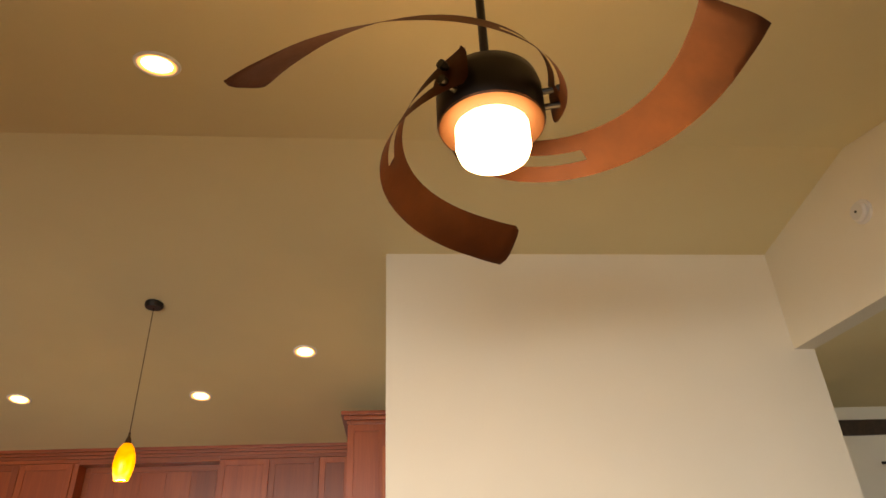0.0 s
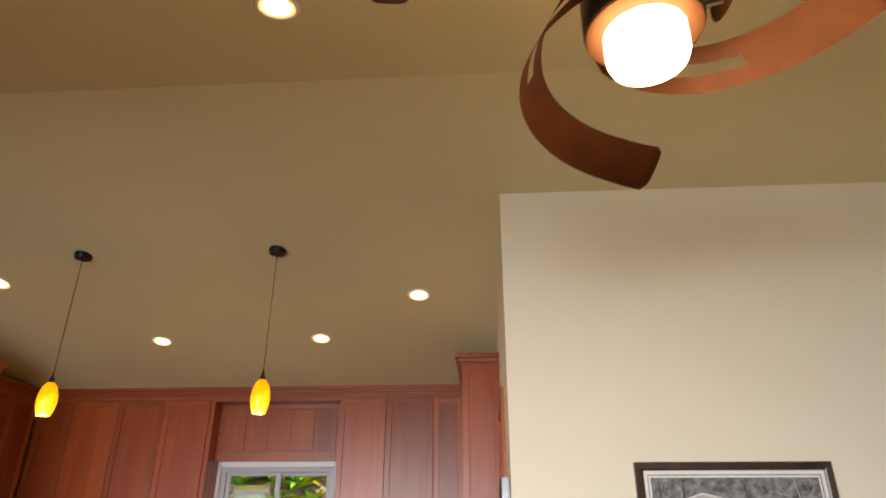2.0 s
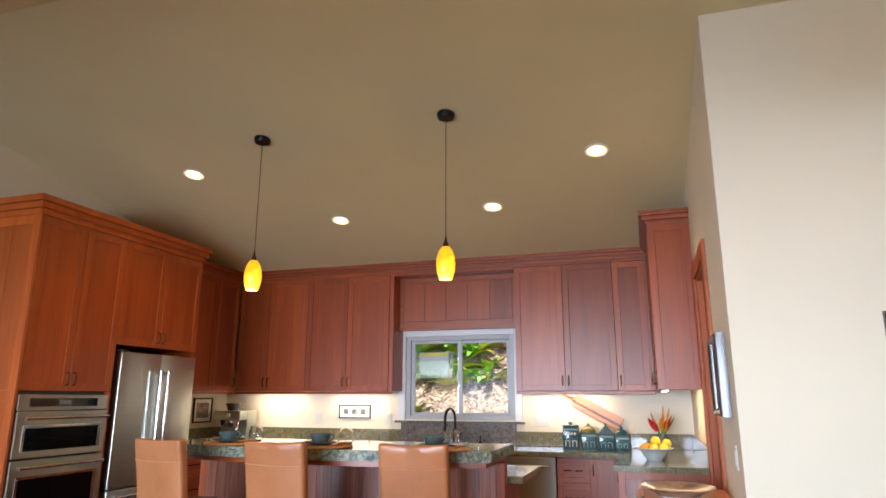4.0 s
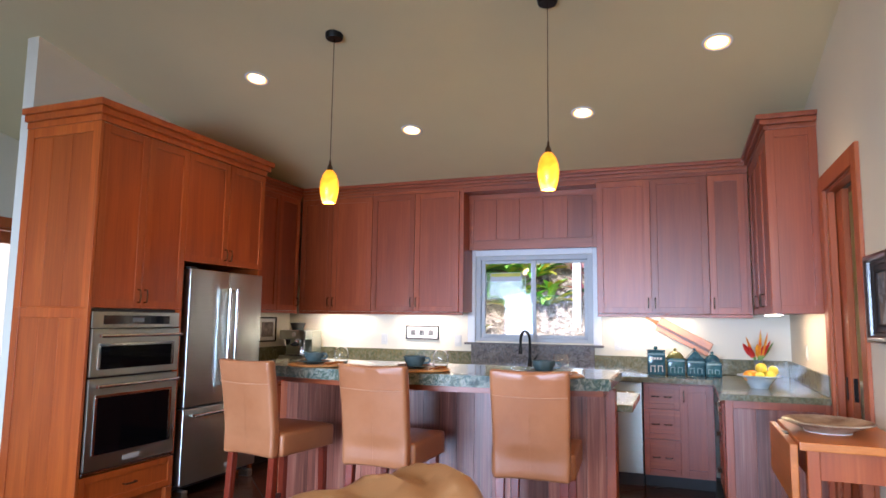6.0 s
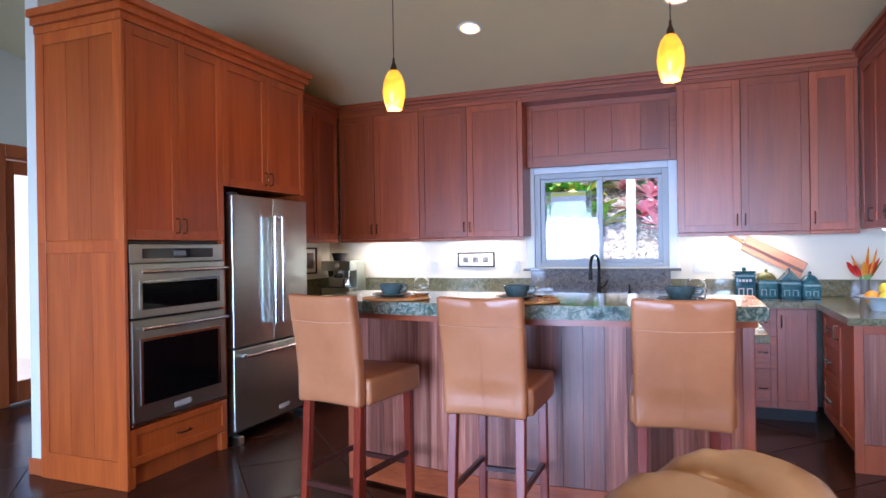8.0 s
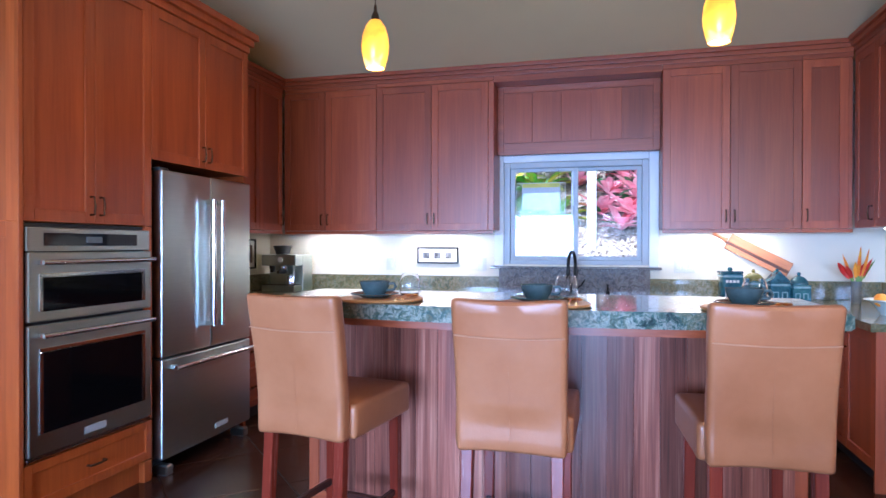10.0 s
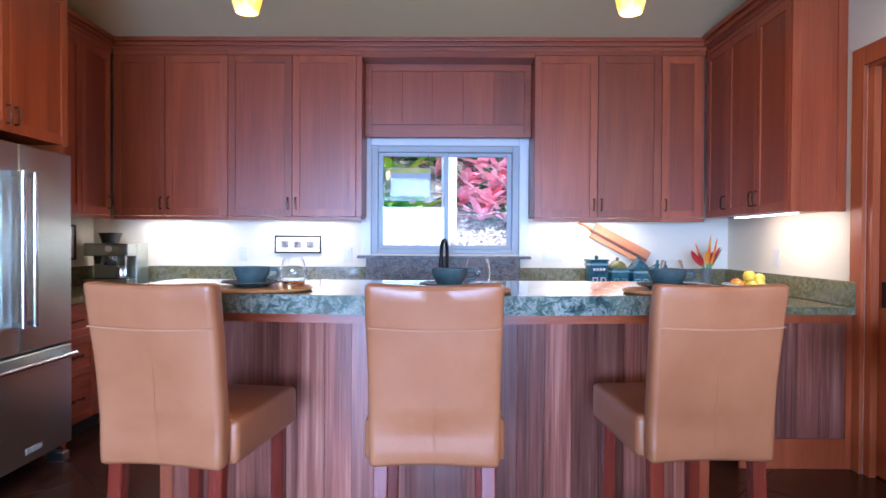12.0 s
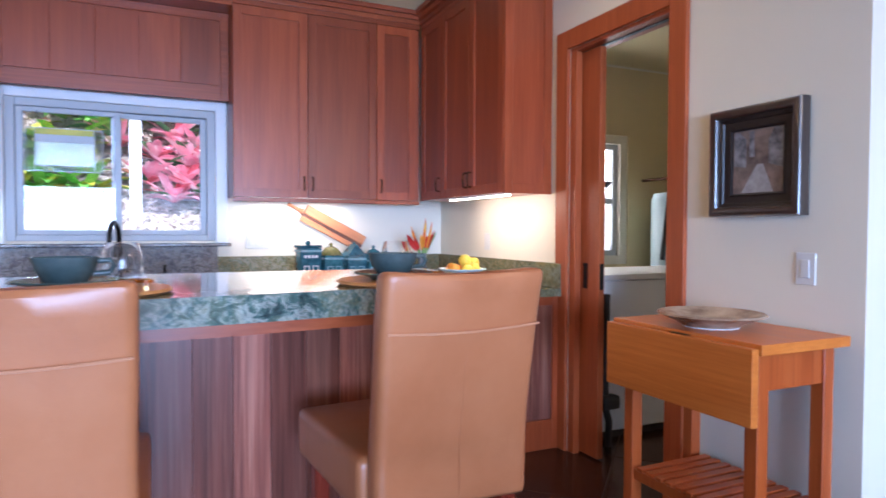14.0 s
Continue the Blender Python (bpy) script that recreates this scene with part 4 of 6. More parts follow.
def stool(m):
    s = thing("bar_stool", m, "tan leather bar stool with dark red wooden legs at the island", "stool", "stools at the island")
    w, hb, zs, dep = 0.354, 1.168, 0.785, 0.46
    # upholstered back with a hanging skirt
    bm = bmesh.new()
    box(bm, -w / 2, w / 2, -0.029, 0.031, 0.662, hb, edge=0.02, seg=3)
    bmesh.ops.subdivide_edges(bm, edges=[e for e in bm.edges if abs(e.verts[0].co.z - e.verts[1].co.z) > 0.3], cuts=14)
    bmesh.ops.subdivide_edges(bm, edges=[e for e in bm.edges if abs(e.verts[0].co.x - e.verts[1].co.x) > 0.2], cuts=8)
    for v in bm.verts:
        t = (v.co.z - 0.662) / (hb - 0.662)
        v.co.y -= 0.085 * max(0, t - 0.25) ** 1.3
        v.co.x *= 1 + 0.035 * t
        v.co.y += (-0.008 if v.co.y < -0.03 else 0.006) * math.cos(v.co.x / w * math.pi) * (1 if t < 0.97 else 0)
        v.co += Vector((noise.noise(v.co * 6), noise.noise(v.co * 6 + Vector((9, 0, 0))), noise.noise(v.co * 6 + Vector((0, 9, 0))))) * 0.0025
        if t > 0.99:
            v.co.z -= 0.008 * math.cos(v.co.x / w * math.pi)
        if t < 0.02:
            v.co.z += 0.008 * math.cos(v.co.x / w * 2.6)
    bk = part("backrest", bm, TAN, s, smooth=True)
    z1 = 1.05
    yo = -0.034 - 0.085 * (((z1 - 0.662) / (hb - 0.662)) - 0.25) ** 1.3
    part("seam", tube([(w * (k / 10 - 0.5) * 0.985, yo - 0.0075 * math.cos((k / 10 - 0.5) * math.pi) - 0.001, z1 - 0.006 * math.cos((k / 10 - 0.5) * math.pi)) for k in range(11)], 0.0026, 6), SEAM, bk, "stitched pale leather seam")
    part("centre_seam", tube([(0.001 * math.sin(k), -0.0373 - 0.085 * max(0, (z - 0.662) / (hb - 0.662) - 0.25) ** 1.3, z) for k, z in enumerate([0.7 + 0.025 * k for k in range(13)])], 0.0006, 6), TAN, bk)
    bm = bmesh.new()
    box(bm, -0.196, 0.196, 0.03, dep, 0.665, zs, edge=0.02, seg=3)
    bmesh.ops.subdivide_edges(bm, edges=[e for e in bm.edges if e.calc_length() > 0.2], cuts=6)
    for v in bm.verts:
        if v.co.z > zs - 0.015:
            v.co.z += 0.018 * math.cos(v.co.x / w * math.pi) * math.sin(max(0, min(1, (v.co.y - 0.03) / (dep - 0.03))) * math.pi)
    part("seat", bm, TAN, s, smooth=True)
    for x in (-1, 1):
        for y in (0.0, 1.0):
            bm = bmesh.new()
            cx, cy = x * (w / 2 - 0.03), 0.02 + y * (dep - 0.06)
            box(bm, cx - 0.02, cx + 0.02, cy - 0.02, cy + 0.02, 0.0, 0.68, edge=0.003)
            for v in bm.verts:
                if v.co.z < 0.3:
                    v.co.x = cx + (v.co.x - cx) * 0.82 + x * 0.006
                    v.co.y = cy + (v.co.y - cy) * 0.82 + (-0.045 if y == 0 else 0.0)
            part("leg", bm, LEGWOOD, s)
    part("footrest", boxes((-w / 2 + 0.04, w / 2 - 0.04, dep - 0.052, dep - 0.03, 0.285, 0.31), edge=0.003), RAILWOOD, s)
    for x in (-1, 1):
        cx = x * (w / 2 - 0.03)
        part("stretcher", boxes((cx - 0.01, cx + 0.01, 0.02, dep - 0.06, 0.335, 0.36), edge=0.002), RAILWOOD, s)
    part("stretcher", boxes((-w / 2 + 0.04, w / 2 - 0.04, -0.022, -0.002, 0.275, 0.3), edge=0.002), RAILWOOD, s)
    return s


s1 = stool(rest(-3.214, 2.772, 0, -8))
copy_thing(s1, rest(-2.482, 2.79, 0, 0))
copy_thing(s1, rest(-1.713, 2.845, 0, 4))

# ---- ceiling lights ----
tilt_k = math.degrees(math.atan(SLOPE))


def downlight(x, y, watts=24):
    z = ceiling_z(y)
    lean = -tilt_k if y > RIDGE_Y else tilt_k
    d = thing("ceiling_downlight", pose(x, y, z, lean, 0, 0), "lit round recessed ceiling light with white ring", "ceiling light", "recessed ceiling lights")
    part("ring", lathe([(0.078, -0.001), (0.078, -0.006), (0.09, -0.008), (0.095, -0.001), (0.095, 0.002)], 32), WHITE, d, smooth=True)
    # no lamp part: this ring glows to draw the halo round the lens
    part("halo_ring", lathe([(0.064, -0.0035), (0.078, -0.005), (0.078, 0.001), (0.064, 0.001)], 32), CAN_HALO, d, "added ring glowing as the lens's warm halo", smooth=True)
    part("lens", lathe([(0, -0.003), (0.064, -0.003), (0.064, 0.001), (0, 0.001)], 32), CAN_GLOW, d, "glowing warm lens")
    lamp("downlight_lamp", "SPOT", pose(x, y, z - 0.03), watts, WARM_WHITE, soft=0.05, cone=(106, 0.9))


for x, y in ((-4.12, 3.845), (-3.24, 4.875), (-1.749, 4.875), (-0.788, 4.158)):
    downlight(x, y, 15)
downlight(-1.114, 1.361, 26)


def pendant(x, y):
    top = ceiling_z(y)
    p = thing("pendant_lamp", rest(x, y, 2.15), "lit amber glass pendant lamp on a thin cord", "pendant lamp", "pendants over the island")
    part("canopy", lathe([(0, top - 2.15 - 0.03), (0.055, top - 2.15 - 0.03), (0.062, top - 2.15 - 0.012), (0.062, top - 2.15 + 0.012)], 28), BLACK, p, smooth=True)
    part("cord", tube([(0, 0, 0.27), (0, 0, top - 2.15 - 0.02)], 0.0028, 6), BRONZE, p)
    part("socket_cap", lathe([(0.02, 0.215), (0.018, 0.24), (0.008, 0.265), (0.006, 0.29), (0, 0.29)], 16), BRONZE, p, smooth=True)
    prof = [(0.042, 0.0), (0.052, 0.03), (0.0605, 0.07), (0.063, 0.105), (0.058, 0.15), (0.045, 0.19), (0.027, 0.217), (0.018, 0.222)]
    part("shade", lathe(prof + [(r - 0.003, z) for r, z in prof[::-1]] + [prof[0]], 32, at=(0, 0, 0)), AMBER, p, "glowing amber glass shade", smooth=True)
    part("bulb", lathe([(0, 0.004), (0.038, 0.006), (0.038, 0.012), (0, 0.013)], 20), CAN_GLOW, p, "glowing bulb at the shade's mouth", smooth=True)
    lamp("pendant_bulb", "POINT", rest(x, y, 2.12), 5.5, (1.0, 0.62, 0.26), soft=0.04)


pendant(-3.225, 3.50)
pendant(-1.757, 3.50)

# under-cabinet strips
def strip(x0, x1, y0, y1, z, watts, colour=(1.0, 0.8, 0.58), lean=0):
    s = thing("undercabinet_light", rest((x0 + x1) / 2, (y0 + y1) / 2, z), "lit warm strip light under a wall cabinet", "strip light", "under-cabinet lights")
    a, b = (x1 - x0) / 2, (y1 - y0) / 2
    part("housing", boxes((-a - 0.006, a + 0.006, -b - 0.006, b + 0.006, 0.0, 0.012), edge=0.002), WHITE, s)
    part("diffuser", boxes((-a, a, -b, b, -0.006, -0.0005), edge=0.001), STRIP_GLOW, s, "glowing diffuser")
    lamp("strip_lamp", "AREA", pose((x0 + x1) / 2, (y0 + y1) / 2, z - 0.014, 0, lean), watts, colour, size=(max(x1 - x0, 0.03), max(y1 - y0, 0.03)))


SZ = UZ0 - 0.0085
strip(-4.95, -4.35, 6.12, 6.16, SZ, 2.0)
strip(-3.95, -3.35, 6.12, 6.16, SZ, 2.0)
strip(-1.68, -0.98, 6.12, 6.16, SZ, 2.0)
strip(-0.43, -0.40, 4.80, 5.55, SZ, 2.0, (1.0, 0.7, 0.4), -28)

# ---- ceiling fan ----
FX, FY, FZ = 0.113, 0.537, 2.505
fan = thing("ceiling_fan", rest(FX, FY, FZ), "bronze ceiling fan with three curled copper blades and a lit glass", "ceiling fan")
part("rod", tube([(0, 0, 0.14), (0, 0, ceiling_z(FY) - FZ + 0.01)], 0.0125, 14), BLACK, fan, smooth=True)
part("canopy", lathe([(0.02, ceiling_z(FY) - FZ - 0.07), (0.055, ceiling_z(FY) - FZ - 0.04), (0.07, ceiling_z(FY) - FZ + 0.015)], 28), BLACK, fan, smooth=True)
part("motor_housing", lathe([(0.132, 0.0), (0.137, 0.012), (0.137, 0.105), (0.13, 0.135), (0.105, 0.156), (0.06, 0.166), (0, 0.168)], 48), BLACK, fan, "dark bronze motor housing", smooth=True)
part("trim_ring", lathe([(0.09, -0.004), (0.122, -0.004), (0.134, 0.004), (0.134, 0.012)], 48), COPPER_PALE, fan, "pale copper ring", smooth=True)
part("light_glass", lathe([(0, -0.094), (0.07, -0.092), (0.086, -0.084), (0.093, -0.064), (0.093, 0.004), (0, 0.004)], 40), FAN_GLOW, fan, "glowing frosted glass drum", smooth=True)
lamp("fan_bulb", "POINT", rest(FX, FY, FZ - 0.2), 29, WARM_WHITE, soft=0.28)


def blade(root_az):
    n, m = 48, 8
    bm = bmesh.new()
    rows = []
    for i in range(n + 1):
        s = i / n
        az = radians(root_az) - radians(168) * s
        r = 0.162 + 0.433 * s ** 2.0
        z = 0.07 - 0.098 * s
        b = radians(30) * min(1.0, s / 0.45) ** 0.8 + radians(34) * max(0.0, s - 0.45)
        wid = 0.122 + 0.008 * s
        out = Vector((math.cos(az), math.sin(az), 0))
        tang = Vector((math.sin(az), -math.cos(az), 0))
        across = Vector((0, 0, 1)) * math.cos(b) - out * math.sin(b)
        mid = out * r + Vector((0, 0, z))
        skew = 0.07 * max(0.0, (s - 0.7) / 0.3) ** 1.5
        row = []
        for j in range(m + 1):
            q = j / m - 0.43
            corner = abs(2 * j / m - 1) ** 5
            ease = -0.02 * corner * max(0.0, s - 0.93) / 0.07 + 0.014 * corner * max(0.0, 0.05 - s) / 0.05
            row.append(bm.verts.new(mid + across * (q * wid) + tang * (ease + skew * q)))
        rows.append(row)
    for i in range(n):
        for j in range(m):
            if 9 <= i < 28 and j in (3, 4):
                continue
            bm.faces.new((rows[i][j], rows[i][j + 1], rows[i + 1][j + 1], rows[i + 1][j]))
    bmesh.ops.solidify(bm, geom=bm.faces[:], thickness=0.004)
    return bm


for az in (3, 123, 243):
    bl = part("blade", blade(az), COPPER, fan, "curled brushed copper blade with a slot", smooth=True)
    a = radians(az - 20)
    for z in (0.038, 0.088):
        o = Vector((math.cos(a), math.sin(a), 0))
        bolt = tube([o * 0.125 + Vector((0, 0, z)), o * 0.183 + Vector((0, 0, z))], 0.0085, 10)
        tube([o * 0.172 + Vector((0, 0, z)), o * 0.188 + Vector((0, 0, z))], 0.012, 10, bm=bolt)
        part("bolt", bolt, BLACK, bl, "dark bolt", smooth=True)

sm = thing("smoke_detector", pose(XE, 2.04, 3.21, 0, -90, 0), "white round smoke detector on the wall", "smoke detector")
part("base", lathe([(0, 0), (0.068, 0), (0.068, 0.012), (0.06, 0.016), (0, 0.016)], 32), PLASTIC, sm, smooth=True)
part("cover", lathe([(0.055, 0.016), (0.056, 0.03), (0.045, 0.042), (0, 0.044)], 32), PLASTIC, sm, smooth=True)
part("button", lathe([(0.008, 0.043), (0.008, 0.047), (0, 0.047)], 12), RUBBER, sm)

# ---- pictures, switches ----


def mitred(w, h, profile):
    """A picture frame with mitred corners; profile: (inset from the edge, distance in front of the wall)."""
    bm = bmesh.new()
    rings = [[bm.verts.new((x, -d, z)) for x, z in ((a, a), (w - a, a), (w - a, h - a), (a, h - a))] for a, d in profile]
    for p, q in zip(rings, rings[1:]):
        for k in range(4):
            n = (k + 1) % 4
            bm.faces.new((p[k], p[n], q[n], q[k]))
    return bm


def picture(name, m, w, h, rail, mat_w, frame_mat, art, label, deep=0.03, bars=()):
    """A framed print whose local face looks along -y, its back at y = 0, its lower edge at z = 0."""
    p = thing(name, m, label, "picture")
    part("frame", mitred(w, h, ((0, 0), (0, deep * 0.85), (rail * 0.15, deep), (rail * 0.8, deep * 0.9), (rail, deep * 0.75), (rail, 0))), frame_mat, p)
    part("mat_board", boxes((rail, w - rail, -deep * 0.45, -0.001, rail, h - rail)), PAPER if mat_w else art, p)
    if mat_w:
        for x0, x1, z0, z1, a in bars or ((rail + mat_w, w - rail - mat_w, rail + mat_w, h - rail - mat_w, art),):
            part("print", boxes((x0, x1, -deep * 0.45 - 0.003, -deep * 0.45 - 0.0005, z0, z1)), a, p)
    return p


PW, PH = 1.0, 0.385
pp = picture("panorama_print", rest(0.495, 2.949, 1.40), PW, PH, 0.042, 0.035, DARKWOOD, GREYPRINT, "wide grey panorama print in a dark wooden frame",
             bars=((0.077, PW - 0.077, 0.077, PH - 0.077, GREYPRINT),))
part("inner_line", boxes((0.062, PW - 0.062, -0.0155, -0.0138, 0.062, 0.066), (0.062, PW - 0.062, -0.0155, -0.0138, PH - 0.066, PH - 0.062), (0.062, 0.066, -0.0155, -0.0138, 0.066, PH - 0.066), (PW - 0.066, PW - 0.062, -0.0155, -0.0138, 0.066, PH - 0.066)), RUBBER, pp)


def cutout(points, front, back):
    """A flat shape of the print, in the picture's own x and z."""
    bm = bmesh.new()
    f = bm.faces.new([bm.verts.new((x, back, z)) for x, z in points])
    for v in bmesh.ops.extrude_face_region(bm, geom=[f])["geom"]:
        if isinstance(v, bmesh.types.BMVert):
            v.co.y = front
    return bm


SNOW = material("pale_print_snow", 0.75, 0, (0.68, 0.67, 0.66))
BARN = mottled("grey_print_barn", (0.26, 0.25, 0.24), (0.42, 0.41, 0.4), 30, 0.7)
part("snow", cutout([(0.078, 0.078), (PW - 0.078, 0.078), (PW - 0.078, 0.142), (0.7, 0.136), (0.5, 0.128), (0.2, 0.136), (0.078, 0.145)], -0.0178, -0.0166), SNOW, pp, "pale snow of the print")
part("barn", cutout([(0.195, 0.128), (0.485, 0.128), (0.485, 0.188), (0.33, 0.228), (0.195, 0.186)], -0.0186, -0.0168), BARN, pp, "grey barn of the print")
part("barn_wing", cutout([(0.485, 0.13), (0.655, 0.136), (0.655, 0.172), (0.485, 0.19)], -0.0184, -0.0168), BARN, pp, "grey barn wing of the print")
part("snowy_roof", cutout([(0.188, 0.183), (0.33, 0.226), (0.485, 0.188), (0.665, 0.168), (0.665, 0.174), (0.485, 0.195), (0.33, 0.235), (0.188, 0.19)], -0.0192, -0.0168), SNOW, pp, "pale roof line of the print")
part("dark_doorway", cutout([(0.37, 0.13), (0.48, 0.13), (0.484, 0.182), (0.366, 0.18)], -0.0194, -0.0168), RUBBER, pp, "dark doorway of the print")
part("dark_cart", boxes((0.44, 0.49, -0.0204, -0.0168, 0.112, 0.166), (0.49, 0.525, -0.0204, -0.0168, 0.106, 0.128)), RUBBER, pp, "dark cart of the print")
for x0, z0, x1, z1, r in ((0.12, 0.14, 0.115, 0.3, 0.004), (0.12, 0.22, 0.15, 0.29, 0.002), (0.235, 0.2, 0.24, 0.3, 0.005), (0.245, 0.22, 0.21, 0.3, 0.002), (0.56, 0.18, 0.54, 0.3, 0.004)):
    part("dark_tree", tube([(x0, -0.0168, z0), (x1, -0.0168, z1)], [r, r * 0.5], 6), RUBBER, pp, "dark tree of the print")
for x0, z0, x1, z1, r in ((0.82, 0.14, 0.7, 0.28, 0.004), (0.82, 0.14, 0.8, 0.3, 0.004), (0.83, 0.14, 0.9, 0.29, 0.003), (0.75, 0.22, 0.66, 0.25, 0.0025), (0.79, 0.18, 0.73, 0.16, 0.002), (0.86, 0.2, 0.91, 0.22, 0.002)):
    part("pale_branch", tube([(x0, -0.0168, z0), (x1, -0.0168, z1)], [r, r * 0.4], 6), BARN, pp, "snowy branch of the print")
tp = picture("triple_print", rest(-3.888, YB - 0.001, 1.17), 0.385, 0.147, 0.012, 0.02, BLACK, GREYPRINT, "black-framed row of three tiny prints",
             deep=0.018, bars=tuple((0.055 + k * 0.105, 0.115 + k * 0.105, 0.045, 0.1, GREYPRINT) for k in range(3)))
picture("small_print", rest(XL + 0.001, 5.70, 1.115, 90), 0.32, 0.275, 0.016, 0.04, BLACK, BROWNPRINT, "small sepia print in a black frame", deep=0.02)
# deep-framed sepia print by the pocket door
PRINTFRAME = wood("glossy_dark_frame", (0.02, 0.011, 0.008), (0.035, 0.02, 0.014), (0.06, 0.035, 0.025), rough=(0.16, 0.26), spread=0.1, coat=0.9)
LINER = material("black_brown_liner", 0.45, 0, (0.014, 0.009, 0.008))
dp = thing("sepia_print", rest(XR - 0.001, 3.56, 1.305, -90), "sepia street print in a deep dark wooden frame", "picture")
W2, H2 = 0.405, 0.425
part("frame", mitred(W2, H2, ((0, 0), (0, 0.04), (0.004, 0.049), (0.011, 0.054), (0.02, 0.055), (0.029, 0.052), (0.035, 0.045), (0.038, 0.03), (0.038, 0))), PRINTFRAME, dp, smooth=True)
part("liner", mitred(W2, H2, ((0.0382, 0.0), (0.0382, 0.03), (0.05, 0.026), (0.054, 0.02), (0.078, 0.018), (0.084, 0.022), (0.09, 0.018), (0.09, 0.0))), LINER, dp, "black-brown inner liner")
part("print", boxes((0.09, W2 - 0.09, -0.012, -0.001, 0.09, H2 - 0.09)), BROWNPRINT, dp)
for k, pts in enumerate(([(0.13, 0.092), (0.27, 0.092), (0.225, 0.2), (0.2, 0.2)], [(0.095, 0.2), (0.15, 0.19), (0.15, 0.3), (0.12, 0.33), (0.095, 0.33)], [(0.25, 0.2), (0.312, 0.18), (0.312, 0.33), (0.27, 0.33), (0.25, 0.29)], [(0.165, 0.23), (0.185, 0.23), (0.185, 0.33), (0.165, 0.33)])):
    part("street" if k == 0 else "building", cutout(pts, -0.0138, -0.0115), BARN if k == 0 else GREYPRINT, dp, "pale street of the print" if k == 0 else "grey building of the print")


def switch(name, m, w=0.075, label="white rocker switch on the wall", gangs=1):
    s = thing(name, m, label, "switch" if name == "light_switch" else "outlet")
    part("plate", boxes((-w / 2, w / 2, -0.006, 0, -0.058, 0.058), edge=0.002), PLASTIC, s)
    for k in range(gangs):
        x = (k - (gangs - 1) / 2) * 0.046
        part("rocker", boxes((x - 0.017, x + 0.017, -0.01, -0.0055, -0.033, 0.033), edge=0.002), PLASTIC, s)


switch("light_switch", rest(XR, 3.16, 1.113, -90))
switch("wall_outlet", rest(-1.59, YB, 1.17), 0.165, "white three-gang plate on the wall over the worktop", 3)
switch("wall_outlet", rest(-3.285, YB, 1.165), 0.075, "white outlet on the wall over the worktop")
switch("wall_outlet", rest(-4.15, YB, 1.165), 0.075, "white outlet on the wall over the worktop")
switch("wall_outlet", rest(XR, 5.52, 1.17, -90), 0.075, "white outlet on the wall over the worktop")

# ---- things on the worktop ----
CT = 0.918
em = thing("espresso_machine", rest(-5.06, 6.02, CT), "stainless steel espresso machine with a bean hopper", "espresso machine")
part("body", boxes((-0.17, 0.17, -0.02, 0.17, 0.0, 0.33), (-0.17, 0.17, -0.16, -0.02, 0.23, 0.33), edge=0.01, seg=2), STEEL, em)
part("drip_tray", boxes((-0.165, 0.165, -0.17, -0.022, 0.0, 0.055), edge=0.006), STEEL, em)
part("tray_grid", boxes((-0.15, 0.15, -0.16, -0.03, 0.0555, 0.06)), RUBBER, em)
part("hopper", lathe([(0.06, 0.331), (0.072, 0.37), (0.085, 0.4), (0.085, 0.41), (0, 0.415)], 24, at=(-0.08, 0.06, 0)), RUBBER, em, "dark bean hopper", smooth=True)
part("group_head", lathe([(0.033, 0.19), (0.035, 0.229), (0, 0.2295)], 20, at=(0.02, -0.09, 0)), CHROME, em, smooth=True)
part("portafilter", tube([(0.02, -0.09, 0.185), (0.02, -0.2, 0.175)], [0.03, 0.013], 12), RUBBER, em, smooth=True)
part("gauge", lathe([(0, 0), (0.024, 0), (0.024, 0.008), (0, 0.008)], 20), PAPER, em, at=pose(0.02, -0.16, 0.285, 90, 0, 0))
part("steam_wand", tube([(0.14, -0.14, 0.25), (0.16, -0.17, 0.2), (0.15, -0.17, 0.08)], 0.006, 8), CHROME, em, smooth=True)
part("milk_jug", lathe([(0, 0.061), (0.04, 0.061), (0.042, 0.09), (0.033, 0.14), (0.036, 0.15), (0.034, 0.15), (0.03, 0.14), (0.038, 0.09), (0, 0.07)], 20, at=(0.09, -0.1, 0)), CHROME, em, smooth=True)
part("grind_spout", lathe([(0.02, 0.17), (0.03, 0.229), (0, 0.2295)], 16, at=(-0.1, -0.09, 0)), RUBBER, em, smooth=True)

jar = thing("glass_jar", rest(-5.2, 5.2, CT), "small dark jar on the worktop beside the refrigerator", "jar")
part("body", lathe([(0, 0), (0.04, 0), (0.045, 0.02), (0.045, 0.1), (0.03, 0.12), (0, 0.12)], 20), GREYCLAY, jar, smooth=True)
part("lid", lathe([(0.032, 0.121), (0.032, 0.14), (0, 0.145)], 20), CHROME, jar, smooth=True)


